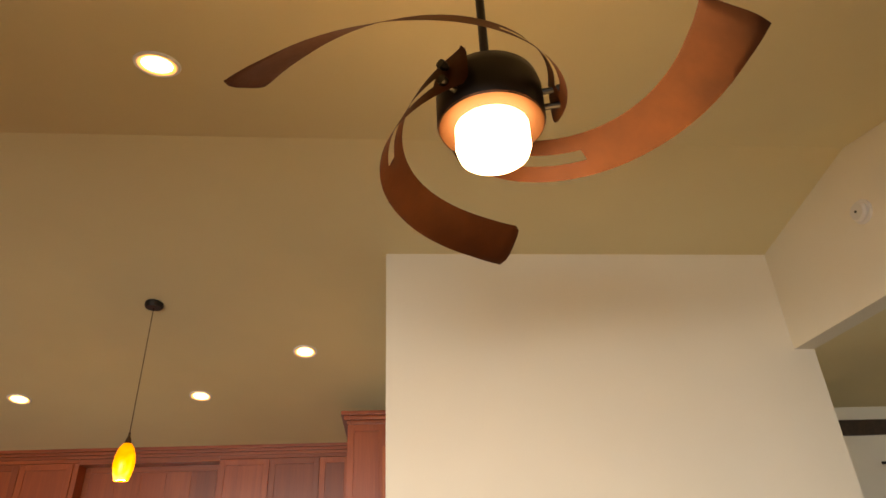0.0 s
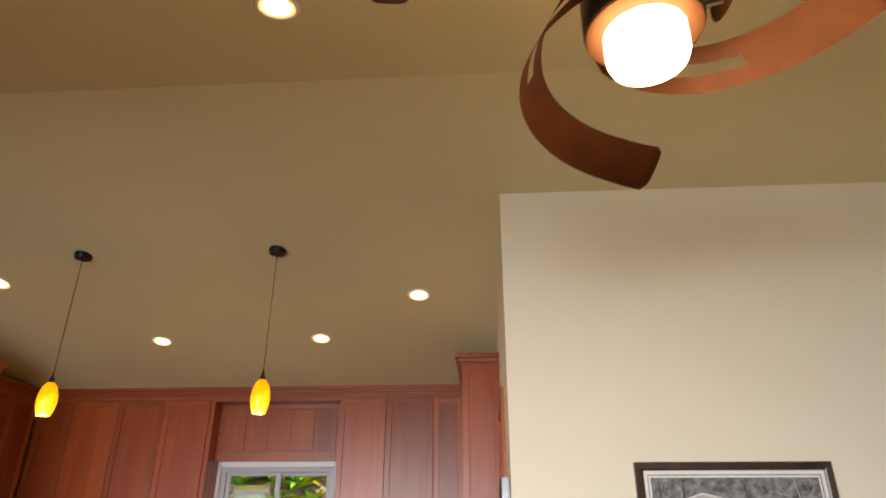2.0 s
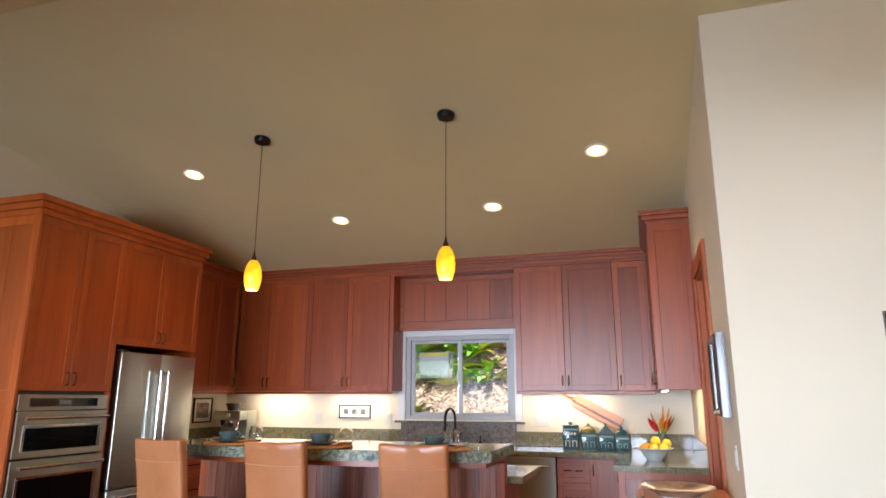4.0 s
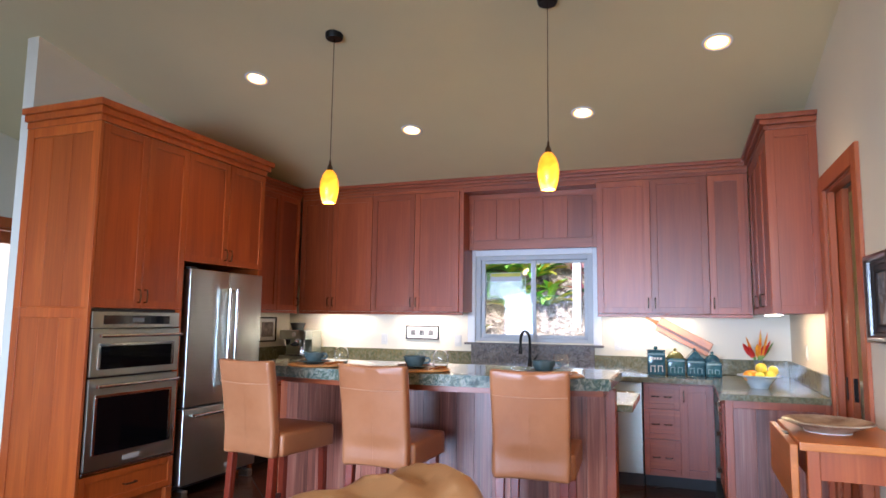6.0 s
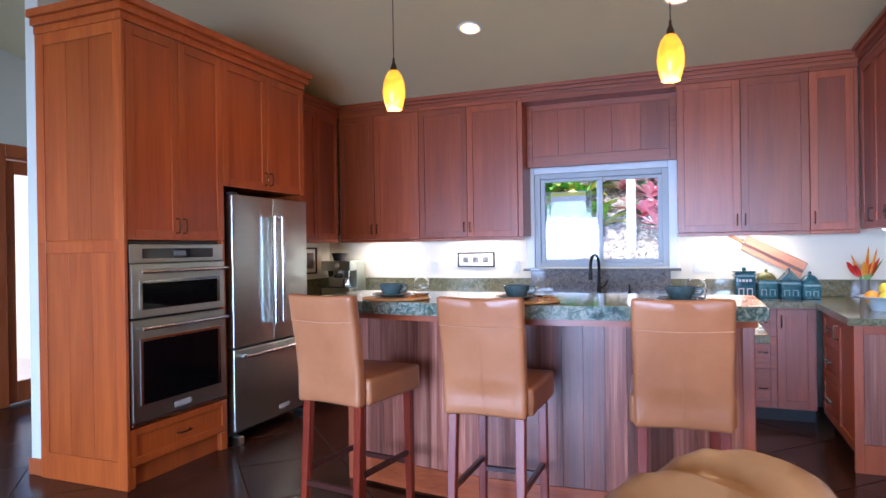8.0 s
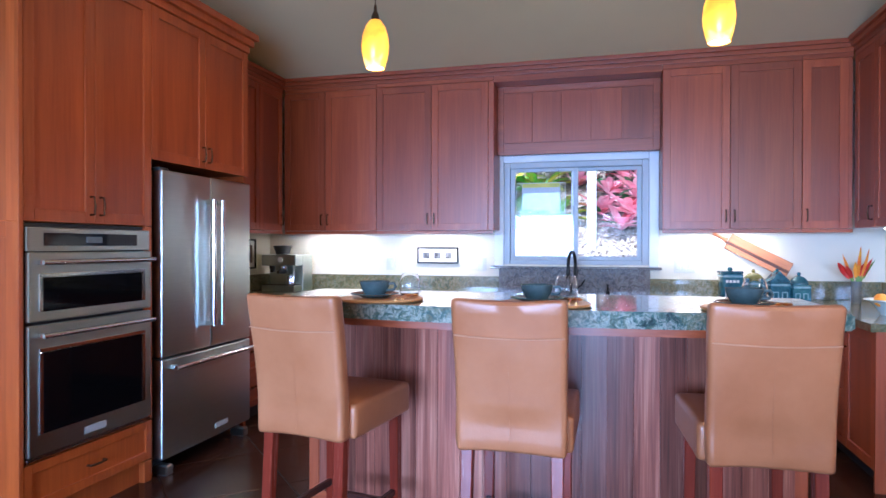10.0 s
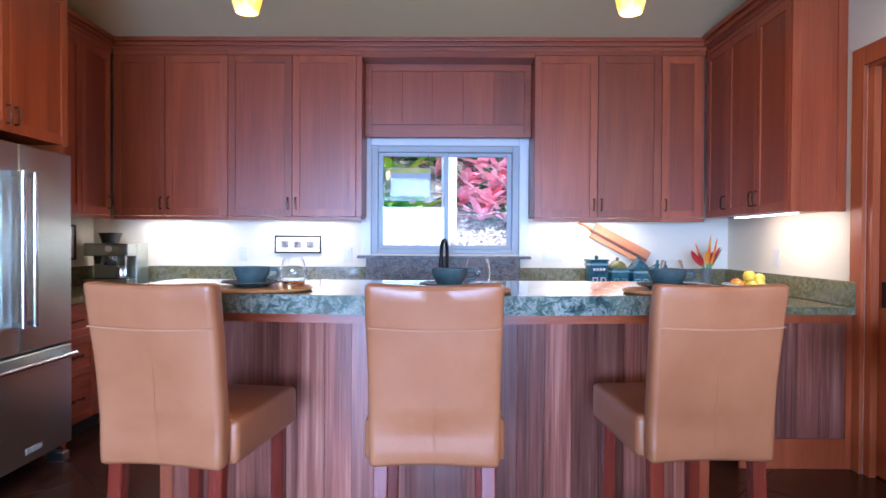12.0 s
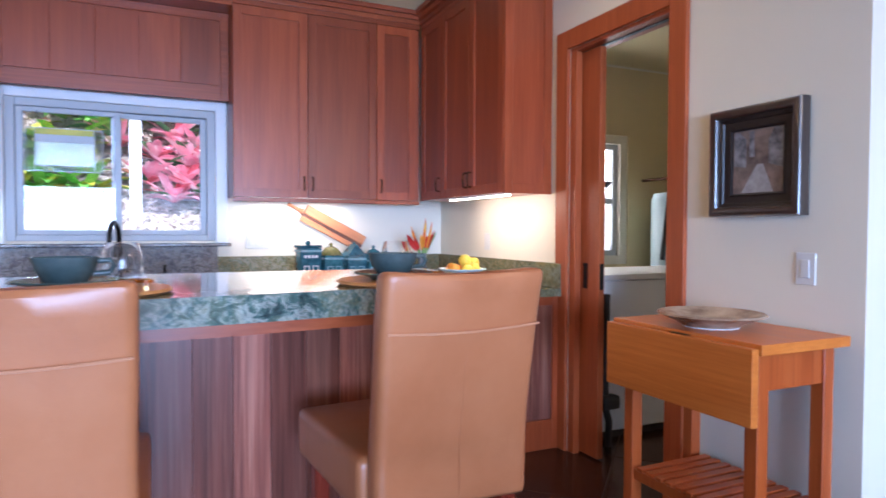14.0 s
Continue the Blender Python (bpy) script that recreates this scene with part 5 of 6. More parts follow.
def canister(x, y, kind):
    """A house-shaped jar: walls with corner ribs, a pale cornice, window outlines, and a roof for a lid."""
    c = thing("canister", rest(x, y, CT, 8), ("square teal ceramic canister with a flat lid and white lettering bars", "teal glazed house-shaped canister with an olive domed lid",
              "teal glazed house-shaped canister with a gabled lid", "small teal glazed house-shaped canister with a domed lid")[kind], "canister", "teal canisters")
    r, h = (0.072, 0.07, 0.07, 0.062)[kind], (0.205, 0.15, 0.145, 0.13)[kind]
    glaze = (TEAL_DEEP, TEAL, TEAL_DEEP, TEAL)[kind]
    d = r * 0.88
    part("body", boxes((-r, r, -d, d, 0.006, h), edge=0.01, seg=2), glaze, c, smooth=True)
    part("plinth", boxes((-r - 0.003, r + 0.003, -d - 0.003, d + 0.003, 0, 0.014), edge=0.003), TEAL_DEEP, c)
    for x0 in (-r, r):
        part("corner_rib", tube([(x0 * 0.97, -d * 0.97, 0.014), (x0 * 0.97, -d * 0.97, h - 0.004)], 0.006, 8), TEAL_DEEP, c, smooth=True)
    part("cornice", boxes((-r - 0.004, r + 0.004, -d - 0.004, d + 0.004, h - 0.03, h - 0.014), edge=0.004), TEAL_PALE, c, "pale glazed band")
    if kind == 0:
        part("lid", boxes((-r - 0.006, r + 0.006, -d - 0.006, d + 0.006, h + 0.001, h + 0.018), edge=0.006, seg=2), TEAL_DEEP, c)
        part("knob", lathe([(0.01, h + 0.018), (0.02, h + 0.03), (0.014, h + 0.045), (0, h + 0.05)], 14), TEAL, c, smooth=True)
        part("lettering", boxes(*[(-0.05 + k * 0.026, -0.032 + k * 0.026, -d - 0.003, -d + 0.001, 0.135, 0.155) for k in range(4)]), PAPER, c, "white lettering bars")
    elif kind == 2:
        bm = bmesh.new()
        a, b = r + 0.006, d + 0.006
        vs = [bm.verts.new(p) for p in ((-a, -b, h + 0.001), (a, -b, h + 0.001), (a, b, h + 0.001), (-a, b, h + 0.001), (0, -b * 0.8, h + 0.085), (0, b * 0.8, h + 0.085))]
        for f in ((3, 2, 1, 0), (0, 1, 4), (2, 3, 5), (1, 2, 5, 4), (3, 0, 4, 5)):
            bm.faces.new([vs[k] for k in f])
        bmesh.ops.bevel(bm, geom=bm.edges[:], offset=0.004, segments=2, affect="EDGES")
        part("lid", bm, glaze, c, "teal gabled lid")
        part("knob", lathe([(0.008, h + 0.08), (0.014, h + 0.094), (0, h + 0.102)], 12), TEAL_DEEP, c, smooth=True)
    else:
        lid = OLIVE_GLAZE if kind == 1 else TEAL_DEEP
        part("lid", lathe([(r * 1.06, h + 0.001), (r * 1.06, h + 0.01), (r * 0.92, h + 0.03), (r * 0.6, h + 0.052), (r * 0.25, h + 0.062), (0, h + 0.064)], 24), lid, c, "domed lid", smooth=True)
        part("knob", lathe([(0.007, h + 0.06), (0.015, h + 0.075), (0.009, h + 0.088), (0, h + 0.09)], 12), lid, c, smooth=True)
    for k in (-1, 1):
        a, b, z0, z1, e = k * r * 0.45 - r * 0.3, k * r * 0.45 + r * 0.3, 0.024, h * 0.5 - (0.02 if kind == 0 else 0.0), 0.007
        part("window_mark", boxes((a, b, -d - 0.002, -d + 0.002, z1 - e, z1), (a, a + e, -d - 0.002, -d + 0.002, z0, z1 - e), (b - e, b, -d - 0.002, -d + 0.002, z0, z1 - e)), TEAL_PALE if kind else PAPER, c, "pale painted window outline")


canister(-1.285, 6.05, 0)
canister(-1.118, 6.06, 1)
canister(-0.955, 6.05, 2)
canister(-0.81, 6.04, 3)

# serving board on the wall
brd = thing("serving_board", rest(-1.095, YB - 0.014, 1.286), "striped wooden serving board hung slantwise on the wall", "serving board")
ang = 28.2
turn = pose(0, 0, 0, 0, ang, 0)
part("blade_board", boxes((-0.19, 0.318, -0.01, 0.012, -0.066, -0.026), (-0.19, 0.318, -0.01, 0.012, -0.003, 0.066), edge=0.004), BOARDWOOD, brd, at=turn)
part("inlay", boxes((-0.2, 0.318, -0.0095, 0.0115, -0.0258, -0.0032), edge=0.002), BOARDDARK, brd, "dark wood stripe", at=turn)
part("handle", tube([(-0.2, 0.001, 0), (-0.23, 0.001, 0), (-0.285, 0.001, 0.0), (-0.318, 0.001, 0)], [0.024, 0.013, 0.011, 0.015], 10), BOARDWOOD, brd, smooth=True, at=turn)

# fruit bowl
fb = thing("fruit_bowl", rest(-0.53, 5.15, CT), "pale blue china bowl on the worktop", "bowl")
part("bowl", lathe([(0, 0), (0.06, 0), (0.065, 0.012), (0.09, 0.05), (0.115, 0.078), (0.15, 0.09), (0.148, 0.095), (0.11, 0.084), (0.08, 0.055), (0.05, 0.02), (0, 0.018)], 36), PALEBLUE, fb, smooth=True)


def fruit(x, y, z, r, mat, name, label):
    f = thing(name, rest(x, y, z), label, "fruit", "fruit in the bowl")
    part("peel", lathe([(0, -r), (r * 0.5, -r * 0.88), (r * 0.87, -r * 0.5), (r, 0), (r * 0.87, r * 0.5), (r * 0.5, r * 0.88), (r * 0.12, r * 0.96), (0, r * 0.93)], 20), mat, f, smooth=True)
    part("stem_end", lathe([(0.006, r * 0.93), (0.003, r), (0, r)], 8), STEMGREEN, f)


for x, y, z, r, k in ((-0.57, 4.97, 0.088, 0.04, 0), (-0.50, 4.93, 0.085, 0.038, 1), (-0.43, 4.98, 0.09, 0.04, 1), (-0.46, 5.05, 0.088, 0.04, 0), (-0.54, 5.06, 0.088, 0.039, 0), (-0.485, 4.995, 0.142, 0.04, 1), (-0.4, 5.04, 0.125, 0.036, 1)):
    fruit(x - 0.03, y + 0.15, CT + z, r, (ORANGE, LEMON)[k], ("orange", "lemon")[k], ("ripe orange in the blue bowl", "yellow lemon in the blue bowl")[k])

# heliconia in a vase
vs_ = thing("flower_vase", rest(-0.45, 5.98, CT), "grey clay vase with red and orange heliconia", "vase")
part("vase", lathe([(0, 0), (0.03, 0), (0.034, 0.03), (0.03, 0.11), (0.036, 0.16), (0.031, 0.16), (0.024, 0.11), (0, 0.03)], 24), GREYCLAY, vs_, smooth=True)


def petal(p0, p1, w, bend):
    bm = bmesh.new()
    a, b = Vector(p0), Vector(p1)
    side = (b - a).cross(Vector((0, 1, 0))).normalized()
    pts = []
    for k in range(7):
        s = k / 6
        c = a.lerp(b, s) + Vector((0, bend * math.sin(s * math.pi), 0))
        ww = w * math.sin(math.pi * min(1, 0.12 + s * 0.88)) ** 0.8
        pts.append((c - side * ww, c + Vector((0, -w * 0.6, 0)) * math.sin(s * math.pi), c + side * ww))
    vv = [[bm.verts.new(q) for q in r] for r in pts]
    for r, q in zip(vv, vv[1:]):
        for j in (0, 1):
            bm.faces.new((r[j], r[j + 1], q[j + 1], q[j]))
    bmesh.ops.solidify(bm, geom=bm.faces[:], thickness=0.002)
    return bm


for dx, dz, w, mat in ((-0.115, 0.30, 0.022, PETAL_RED), (-0.07, 0.28, 0.015, PETAL_RED), (-0.09, 0.36, 0.011, PETAL_YELLOW), (0.0, 0.3, 0.019, PETAL_YELLOW), (0.03, 0.42, 0.012, PETAL_YELLOW), (0.055, 0.29, 0.02, PETAL_RED), (0.1, 0.33, 0.012, PETAL_RED), (0.085, 0.4, 0.01, PETAL_YELLOW), (0.025, 0.26, 0.016, PETAL_RED), (0.13, 0.32, 0.008, STEMGREEN)):
    st = part("stem", tube([(dx * 0.1, 0, 0.1), (dx * 0.35, 0, 0.2)], 0.004, 6), STEMGREEN, vs_)
    part("petal", petal((dx * 0.35, 0, 0.18), (dx, random.uniform(-0.03, 0.03), dz), w, random.uniform(-0.02, 0.02)), mat, st, smooth=True)

# ---- place settings on the bar ----


def setting(x, y, turn, glass_x):
    ch = thing("wooden_charger", rest(x + 0.03, y, BARZ, turn), "round light wood charger under a place setting", "charger", "place settings")
    part("disc", lathe([(0, 0), (0.165, 0), (0.175, 0.006), (0.17, 0.012), (0, 0.011)], 48), MATWOOD, ch, smooth=True)
    z = BARZ + 0.012
    pl = thing("plate", rest(x, y + 0.01, z), "blue-grey stoneware plate on the charger", "plate", "place settings")
    part("plate", lathe([(0, 0), (0.055, 0), (0.063, 0.006), (0.1, 0.015), (0.098, 0.019), (0.06, 0.011), (0, 0.008)], 40), BLUECLAY, pl, smooth=True)
    bo = thing("soup_mug", rest(x, y + 0.01, z + 0.009), "blue stoneware soup mug with a side handle", "mug", "place settings")
    part("cup", lathe([(0, 0), (0.038, 0), (0.044, 0.009), (0.058, 0.034), (0.063, 0.057), (0.059, 0.057), (0.053, 0.034), (0.04, 0.013), (0, 0.01)], 36), BLUECLAY, bo, smooth=True)
    part("handle", tube([(0.059, 0, 0.048), (0.083, 0, 0.05), (0.09, 0, 0.037), (0.081, 0, 0.023), (0.051, 0, 0.021)], 0.006, 10), BLUECLAY, bo, smooth=True)
    gl = thing("stemless_glass", rest(x + glass_x, y + 0.15, BARZ), "clear stemless wine glass on the bar", "glass", "place settings")
    part("bowl", lathe([(0, 0), (0.028, 0), (0.04, 0.02), (0.046, 0.045), (0.042, 0.08), (0.034, 0.105), (0.0325, 0.105), (0.0405, 0.08), (0.0445, 0.045), (0.038, 0.022), (0, 0.006)], 32), GLASS, gl, smooth=True)
    cu = thing("gold_cutlery", rest(x + 0.145, y - 0.01, BARZ + 0.0125), "brass-coloured spoon and fork on the charger", "cutlery", "place settings")
    for k in (0, 1):
        xo = k * 0.026 - 0.02
        cp = part("spoon" if k else "fork", tube([(xo, -0.075, 0.004), (xo, 0.03, 0.007), (xo, 0.06, 0.008)], [0.005, 0.003, 0.004], 8), BRASS, cu, smooth=True)
        part("bowl_end", lathe([(0, 0.001), (0.014, 0.004), (0.017, 0.01), (0.01, 0.013), (0, 0.012)], 14, at=(xo, 0.075, 0.0)), BRASS, cp, smooth=True)


BRASS = material("brushed_brass", 0.25, 1.0, (0.8, 0.48, 0.18))
for x, y, a, g in ((-3.11, 3.19, 10, 0.105), (-2.443, 3.16, -5, 0.1), (-1.722, 3.16, 20, 0.062)):
    setting(x, y, a, g)

# ---- cart by the pocket door ----
KX0, KX1, KY0, KY1, KZ = -0.60, -0.175, 2.98, 3.66, 0.90
ct = thing("kitchen_cart", rest(0, 0, 0), "orange-brown wooden kitchen cart with a hanging drop leaf", "cart")
part("top", boxes((KX0, KX1, KY0, KY1, KZ - 0.035, KZ), edge=0.004, seg=2), BUTCHER, ct)
lf = part("drop_leaf", boxes((KX0 - 0.036, KX0 - 0.006, KY0 + 0.005, KY1 - 0.005, KZ - 0.255, KZ - 0.012), edge=0.004, seg=2), BUTCHER, ct, "hanging butcher-block leaf")
part("hinge", boxes((KX0 - 0.02, KX0 + 0.02, KY0 + 0.28, KY0 + 0.36, KZ - 0.0115, KZ - 0.0095)), BLACK, lf)
part("apron", boxes((KX0 + 0.06, KX1 - 0.06, KY0 + 0.045, KY0 + 0.065, KZ - 0.16, KZ - 0.036), (KX0 + 0.06, KX1 - 0.06, KY1 - 0.065, KY1 - 0.045, KZ - 0.16, KZ - 0.036), (KX0 + 0.04, KX0 + 0.06, KY0 + 0.08, KY1 - 0.08, KZ - 0.16, KZ - 0.036), (KX1 - 0.06, KX1 - 0.04, KY0 + 0.08, KY1 - 0.08, KZ - 0.16, KZ - 0.036), edge=0.002), BUTCHER_V, ct)
for x in (KX0 + 0.03, KX1 - 0.08):
    for y in (KY0 + 0.035, KY1 - 0.085):
        part("leg", boxes((x, x + 0.05, y, y + 0.05, 0.0, KZ - 0.036), edge=0.003), BUTCHER_V, ct)
for x in (KX0 + 0.035, KX1 - 0.06):
    part("shelf_rail", boxes((x, x + 0.025, KY0 + 0.086, KY1 - 0.086, 0.27, 0.31), edge=0.002), BUTCHER_V, ct)
for k in range(10):
    y = KY0 + 0.092 + k * 0.0495
    part("slat", boxes((KX0 + 0.03, KX1 - 0.03, y, y + 0.034, 0.3105, 0.325), edge=0.002), BUTCHER_V, ct)

pt = thing("platter", rest(-0.43, 3.33, KZ), "large brown and cream glazed platter on the cart", "platter")
part("dish", lathe([(0, 0.004), (0.09, 0), (0.1, 0.004), (0.12, 0.018), (0.19, 0.046), (0.185, 0.052), (0.115, 0.026), (0, 0.018)], 48), PLATTER, pt, smooth=True)
part("foot_ring", lathe([(0.088, 0), (0.098, 0), (0.1, 0.004)], 40), PAPER, pt)

# ---- laundry beyond the pocket door ----
wa = thing("laundry_cabinet", rest(0.06, 4.62, 0), "white laundry cabinet with a pale worktop", "cabinet")
part("body", boxes((0.0, 1.3, 0.02, 0.6, 0.05, 0.955)), WHITE, wa)
part("door", boxes((0.0, 0.648, 0.0, 0.0195, 0.06, 0.95), edge=0.003), WHITE, wa)
part("door", boxes((0.652, 1.3, 0.0, 0.0195, 0.06, 0.95), edge=0.003), WHITE, wa)
part("toe_kick", boxes((0.0, 1.3, 0.04, 0.1, 0, 0.05)), RUBBER, wa)
part("worktop", boxes((-0.02, 1.32, -0.015, 0.61, 0.956, 0.99), edge=0.004), SPLASH, wa)
structure("wall_laundry", boxes((XR + 0.131, LX0 - 0.08, YB - 0.015, YB - 0.001, 0, 2.745), (LX1 + 0.08, 4.59, YB - 0.015, YB - 0.001, 0, 2.745), (LX0 - 0.08, LX1 + 0.08, YB - 0.015, YB - 0.001, 0, LZ0 - 0.08), (LX0 - 0.08, LX1 + 0.08, YB - 0.015, YB - 0.001, LZ1 + 0.08, 2.745)), LAUNDRY_WALL, "yellow-cream laundry wall with a window", "wall")
wh = thing("water_heater", rest(2.02, 5.85, 0), "pale blue-grey cylindrical water heater with labels", "water heater")
part("tank", lathe([(0, 0.05), (0.27, 0.05), (0.28, 0.08), (0.28, 1.52), (0.26, 1.58), (0, 1.62)], 40), TANKGREY, wh, smooth=True)
part("label_sheet", boxes((-0.06, 0.06, -0.286, -0.279, 1.35, 1.42), (-0.06, 0.06, -0.286, -0.279, 0.92, 1.1)), PAPER, wh, "white label sheet")
part("pipe", tube([(-0.1, 0, 1.6), (-0.1, 0, 1.72), (-0.1, 0.42, 1.72)], 0.013, 10), COPPER, wh, smooth=True)
part("strap", tube([(-0.28, -0.1, 1.5), (-0.3, -0.1, 1.4), (-0.3, -0.05, 1.0)], 0.02, 8), RUBBER, wh, smooth=True)
part("foot", lathe([(0.2, 0), (0.2, 0.05)], 20), RUBBER, wh)
lamp("laundry_daylight", "AREA", look(((LX0 + LX1) / 2, YB + 0.15, 1.55), ((LX0 + LX1) / 2, 3.0, 1.3)), 11, (1.0, 0.88, 0.66), size=(0.62, 0.92))
hb = thing("hanging_basket", rest(1.32, 6.2, 1.62), "dark wire basket hanging before the laundry window", "basket")
part("bowl", lathe([(0, 0), (0.1, 0.01), (0.14, 0.06), (0.135, 0.06), (0.095, 0.015), (0, 0.006)], 20), RUBBER, hb, smooth=True)
part("wire", tube([(-0.13, 0, 0.06), (-0.08, 0, 0.45), (0.08, 0, 0.45), (0.13, 0, 0.06)], 0.003, 6), BLACK, hb)
vac = thing("stick_vacuum", rest(0.05, 4.56, 0), "black stick vacuum leaning by the laundry cabinet", "vacuum")
part("tube", tube([(0.05, 0.0, 0.24), (0.065, 0.012, 0.88)], 0.022, 10), RUBBER, vac, smooth=True)
part("head", boxes((0.0, 0.12, -0.06, 0.02, 0.22, 0.3), edge=0.02, seg=2), RUBBER, vac)
part("hose", tube([(0.03, 0.0, 0.3), (0.05, -0.04, 0.15), (0.06, -0.02, 0.0)], 0.02, 8), RUBBER, vac, smooth=True)

# hall
cu_ = thing("hall_curtain", rest(4.02, 4.40, 0), "yellow fabric panel hanging in the hall", "curtain")
bm = bmesh.new()
rows = []
for k in range(25):
    x = k / 24 * 0.4
    y = 0.02 * math.sin(k * 1.3)
    rows.append((bm.verts.new((x, y, 0.3)), bm.verts.new((x * 0.9, y * 0.6, 2.25))))
for a, b in zip(rows, rows[1:]):
    bm.faces.new((a[0], b[0], b[1], a[1]))
bmesh.ops.solidify(bm, geom=bm.faces[:], thickness=0.003)
part("cloth", bm, HALLYELLOW, cu_, smooth=True)
part("rod", tube([(-0.1, 0, 2.26), (0.55, 0, 2.26)], 0.012, 8), BLACK, cu_)

# floor mat
mt = thing("floor_mat", rest(-1.35, 4.75, 0), "woven tan mat on the kitchen floor", "mat")
part("mat", boxes((-0.62, 0.02, -0.3, 0.4, 0.0, 0.012), edge=0.004), RUGJUTE, mt)

# ---- armchair ----
ac = thing("armchair", rest(-1.473, 0.943, 0, 235), "brown leather armchair with a puffy back", "armchair")


def cushion(x0, x1, y0, y1, z0, z1, puff, folds=0.0, lean=0.0, rise=0.0):
    bm = bmesh.new()
    box(bm, x0, x1, y0, y1, z0, z1)
    bmesh.ops.subdivide_edges(bm, edges=bm.edges[:], cuts=19, use_grid_fill=True)
    c = Vector(((x0 + x1) / 2, (y0 + y1) / 2, (z0 + z1) / 2))
    h = Vector(((x1 - x0) / 2, (y1 - y0) / 2, (z1 - z0) / 2))
    rad = min(h) * puff
    for v in bm.verts:
        d = v.co - c
        inner = Vector([max(-hh + rad, min(hh - rad, dd)) for dd, hh in zip(d, h)])
        off = d - inner
        if off.length > 1e-6:
            off = off.normalized() * rad
        p = inner + off
        if folds:
            p.z += folds * math.sin(p.x * 48 + p.y * 20 + 3.5 * noise.noise(p * 5)) * max(0, p.z / h.z) * (0.5 + 0.5 * math.cos(p.y / h.y * 1.5))
        p += Vector((0, 0, 1)) * 0.008 * noise.noise(p * 5)
        v.co = c + p
        v.co.y -= lean * max(0, v.co.z - 0.4)
        v.co.z -= rise * v.co.x / h.x * max(0, (v.co.z - 0.4) / 0.45)
    return bm


part("backrest", cushion(-0.33, 0.33, -0.38, -0.12, 0.14, 1.015, 0.6, 0.011, 0.12, 0.024), SOFA, ac, smooth=True)
part("seat_cushion", cushion(-0.24, 0.24, -0.16, 0.36, 0.26, 0.45, 0.6), SOFA, ac, smooth=True)
part("base", cushion(-0.32, 0.32, -0.3, 0.34, 0.07, 0.3, 0.3), SOFA, ac, smooth=True)
for x in (-1, 1):
    part("armrest", cushion(min(x * 0.22, x * 0.37), max(x * 0.22, x * 0.37), -0.24, 0.38, 0.08, 0.56, 0.85), SOFA, ac, smooth=True)
for x in (-0.28, 0.28):
    for y in (-0.24, 0.28):
        part("foot", boxes((x - 0.025, x + 0.025, y - 0.025, y + 0.025, 0.0, 0.1), edge=0.004), LEGWOOD, ac)

# ---- outside the kitchen window ----
pst = thing("porch_post", rest(-2.41, 8.81, 0.7), "white painted post outside the window", "post")
part("post", boxes((-0.055, 0.055, -0.055, 0.055, -0.9, 3.2), edge=0.006), TANKWHITE, pst)

def bank_z(x, y):
    return -0.25 + 0.85 * min(max(y - 7.0, 0), 5.0) + 0.12 * noise.noise((x * 0.7, y * 0.7, 3.0))


def leafy(name, x, y, z, count, length, width, mats, label, droop=0.5, up=0.9):
    """A rosette of strap leaves."""
    p = thing(name, rest(x, y, z), label, "plant", "plants on the bank")
    for k in range(count):
        a = k * 2.39996 + random.uniform(-0.2, 0.2)
        lift = up * random.uniform(0.5, 1.1)
        ln = length * random.uniform(0.7, 1.15)
        bm = bmesh.new()
        rr = []
        for i in range(7):
            s = i / 6
            out = ln * s
            zz = lift * ln * s - droop * ln * s * s * 1.1
            w = width * math.sin(math.pi * (0.12 + 0.88 * s)) ** 0.7
            c = Vector((math.cos(a) * out, math.sin(a) * out, zz))
            sd_ = Vector((-math.sin(a), math.cos(a), 0)) * w
            rr.append((bm.verts.new(c - sd_), bm.verts.new(c + Vector((0, 0, -w * 0.35))), bm.verts.new(c + sd_)))
        for q, r in zip(rr, rr[1:]):
            for j in (0, 1):
                bm.faces.new((q[j], q[j + 1], r[j + 1], r[j]))
        part("leaf", bm, mats[k % len(mats)], p, smooth=True)
    return p


random.seed(5)
for x, y, z in ((-1.95, 9.15, 0.12), (-1.6, 9.3, 0.12), (-2.2, 9.5, 0.1), (-1.75, 9.65, 0.12), (-2.0, 9.9, 0.05), (-1.35, 9.1, 0.1), (-2.62, 9.75, 0.05), (-2.05, 8.95, 0.08), (-1.7, 8.95, 0.08), (-1.85, 9.4, 0.15), (-1.45, 9.5, 0.1), (-2.3, 9.2, 0.08)):
    leafy("bromeliad", x, y, bank_z(x, y) + z, 26, 0.38, 0.052, [LEAF_PINK, LEAF_BLUSH, LEAF_PINK, LEAF_RED, LEAF_PINK, LEAF_BLUSH, LEAF_DEEP], "pink-red bromeliad on the bank", 0.55, 1.35)
for x, y, z in ((-3.15, 9.55, 0.15), (-2.75, 9.95, 0.1), (-3.6, 9.7, 0.1), (-4.1, 9.6, 0.1), (-2.3, 10.2, 0.05), (-1.85, 10.3, 0.05), (-1.4, 10.1, 0.05), (-3.2, 10.3, 0.0), (-0.9, 10.0, 0.0), (-4.6, 9.9, 0.0), (-4.4, 9.2, 0.1), (-5.2, 9.6, 0.1), (-3.75, 9.25, 0.0), (-3.25, 9.2, -0.05), (-2.9, 9.25, -0.08), (-3.5, 9.35, 0.0)):
    leafy("ti_plant", x, y, bank_z(x, y) + z, 26, 0.62, 0.06, [LEAF, LEAF_DEEP, LEAF, LEAF_YELLOW, LEAF_DEEP], "tall green leafy plant on the bank", 0.6, 1.1)
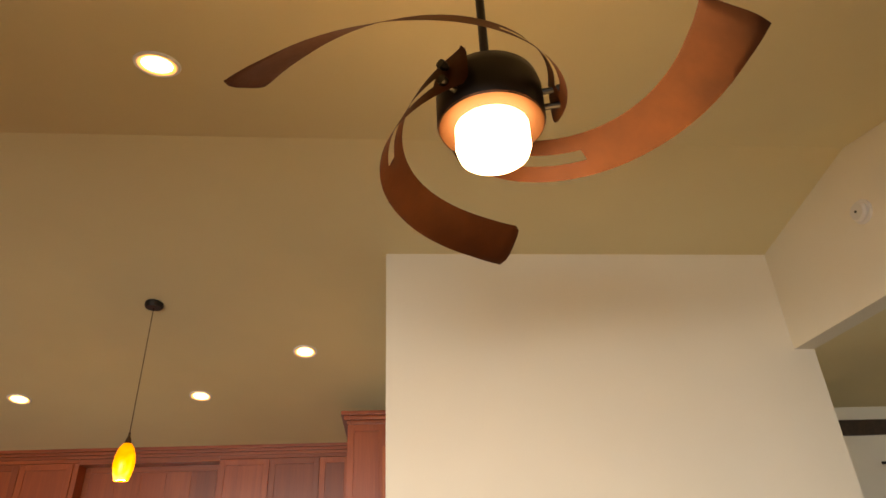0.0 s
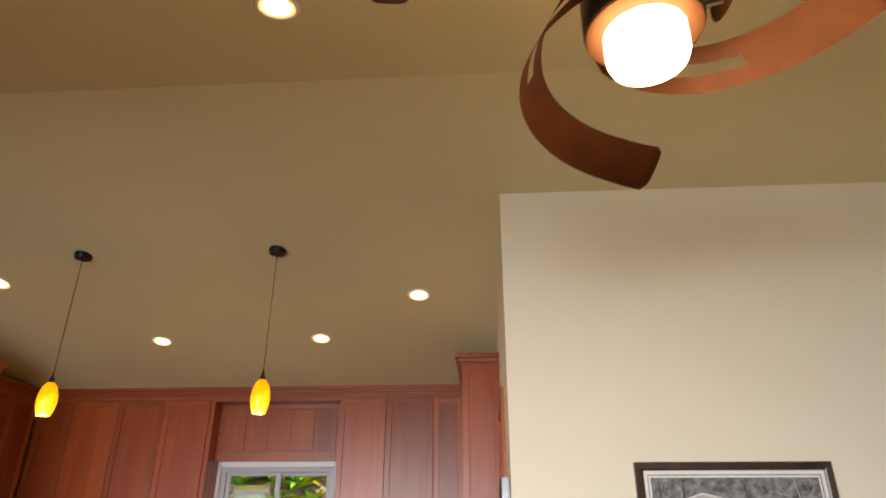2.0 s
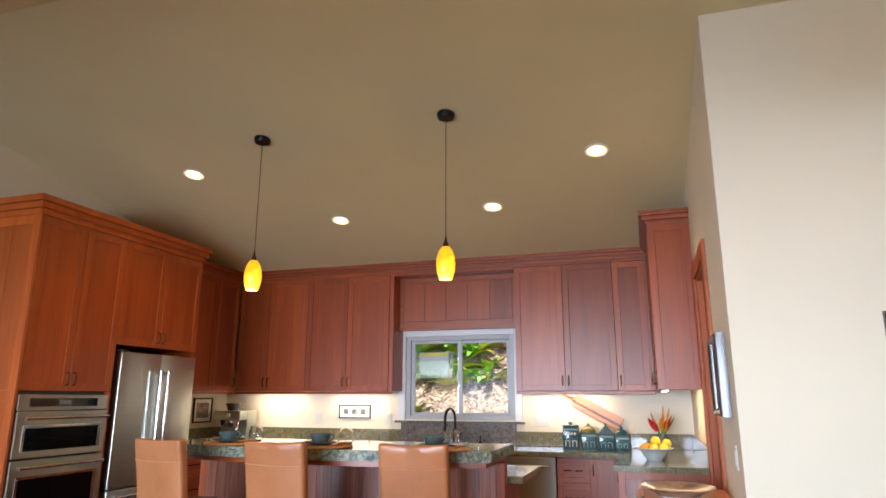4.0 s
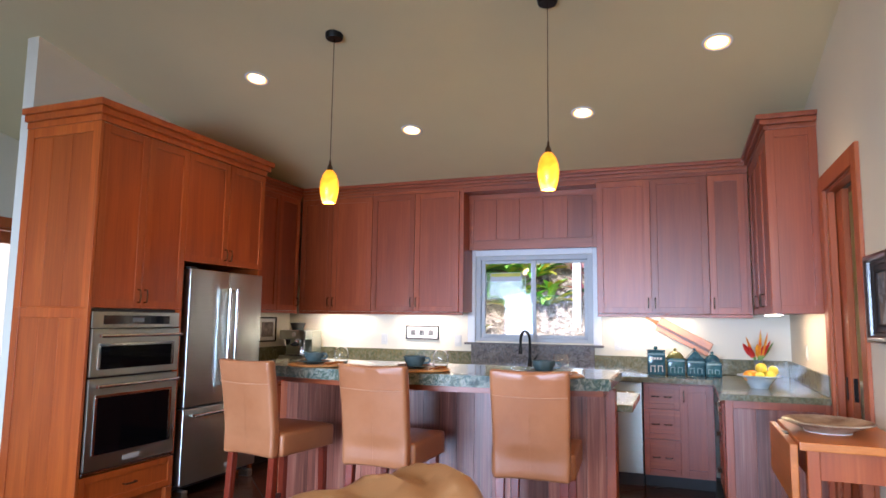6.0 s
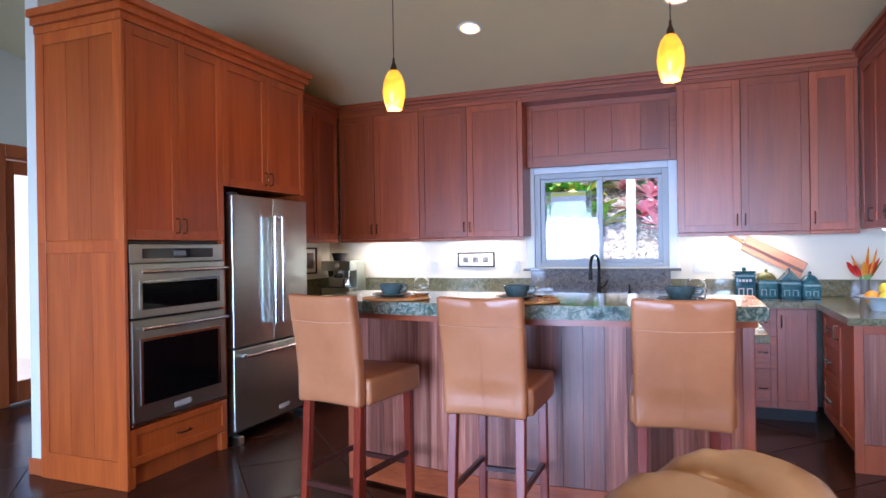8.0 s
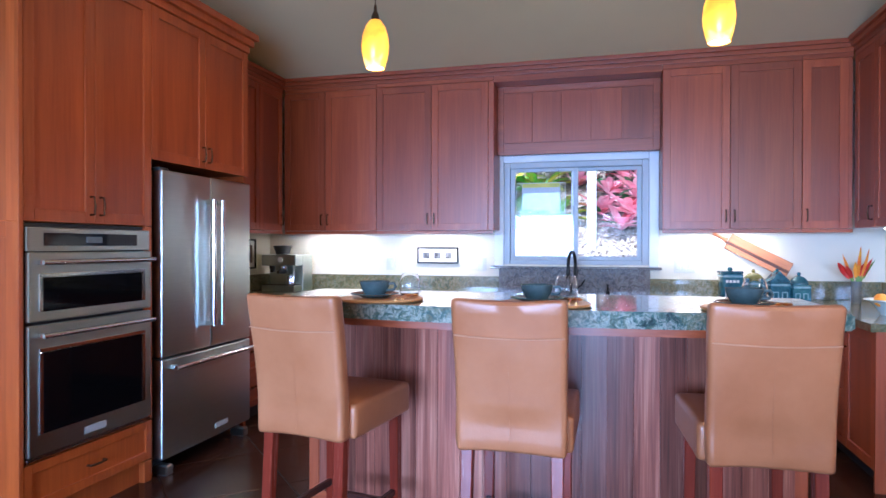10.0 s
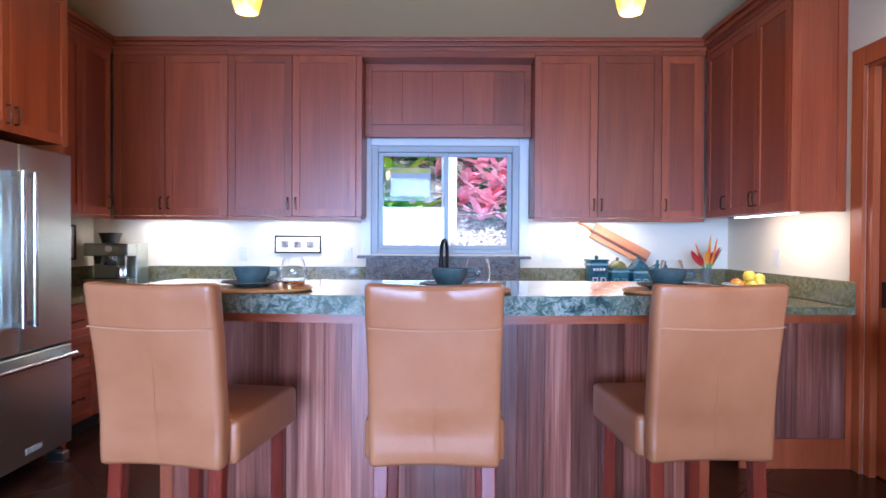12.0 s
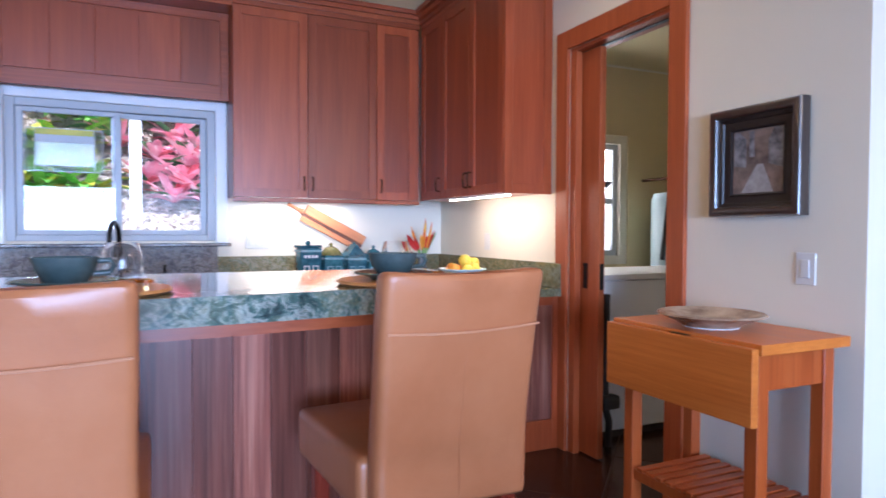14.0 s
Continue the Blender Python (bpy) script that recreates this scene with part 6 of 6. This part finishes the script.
for x, y in ((-3.9, 8.6), (-4.6, 8.4), (-3.5, 9.1), (-5.0, 9.0), (-2.9, 9.4), (0.6, 9.0), (1.4, 8.6), (2.2, 9.2)):
    leafy("croton", x, y, bank_z(x, y) + 0.05, 22, 0.3, 0.04, [LEAF_YELLOW, LEAF], "yellow-green low plant on the bank", 0.4, 1.0)


def chips():
    bm = bmesh.new()
    rnd = random.Random(3)
    for k in range(9000):
        x, y = rnd.uniform(-5.2, -0.6), 7.9 + 2.6 * rnd.random()
        z = bank_z(x, y) + 0.02
        a, b, l, w = rnd.uniform(0, 6.28), rnd.uniform(-0.5, 0.9), rnd.uniform(0.02, 0.075), rnd.uniform(0.006, 0.018)
        u = Vector((math.cos(a) * math.cos(b), math.sin(a) * math.cos(b), math.sin(b))) * l
        s = u.cross(Vector((0, 0.3, 1))).normalized() * w
        h = Vector((0, 0, 0.012))
        c = Vector((x, y, z))
        vs = [bm.verts.new(c + p) for p in (-u - s, u - s, u + s, -u + s, -u * 0.8 - s * 0.6 + h, u * 0.8 - s * 0.6 + h, u * 0.8 + s * 0.6 + h, -u * 0.8 + s * 0.6 + h)]
        for f in ((4, 5, 6, 7), (0, 1, 5, 4), (1, 2, 6, 5), (2, 3, 7, 6), (3, 0, 4, 7)):
            bm.faces.new([vs[j] for j in f])
    return bm


tagged(part("bark_chips", chips(), CHIP), "dry bark chips scattered over the bank", "bark chips", kind="stuff")

# ---- floor tiles, scored on the diagonal ----
TS = 0.62
tile_mesh = None
for i in range(-16, 17):
    for j in range(-16, 17):
        cx, cy = -2.6 + (i - j) * TS * 0.7071, 2.2 + (i + j) * TS * 0.7071
        if not (XW + 0.3 < cx < 4.3 and YS - 0.1 < cy < YB - 0.3):
            continue
        if tile_mesh is None:
            t_ = part("tile", boxes((-TS / 2 + 0.003, TS / 2 - 0.003, -TS / 2 + 0.003, TS / 2 - 0.003, -0.02, 0.0), edge=0.002), FLOOR, floor)
            tile_mesh = t_.data
        else:
            t_ = new("tile", tile_mesh)
            t_.parent = floor
        t_.matrix_basis = pose(cx, cy, 0, 0, 0, 45)
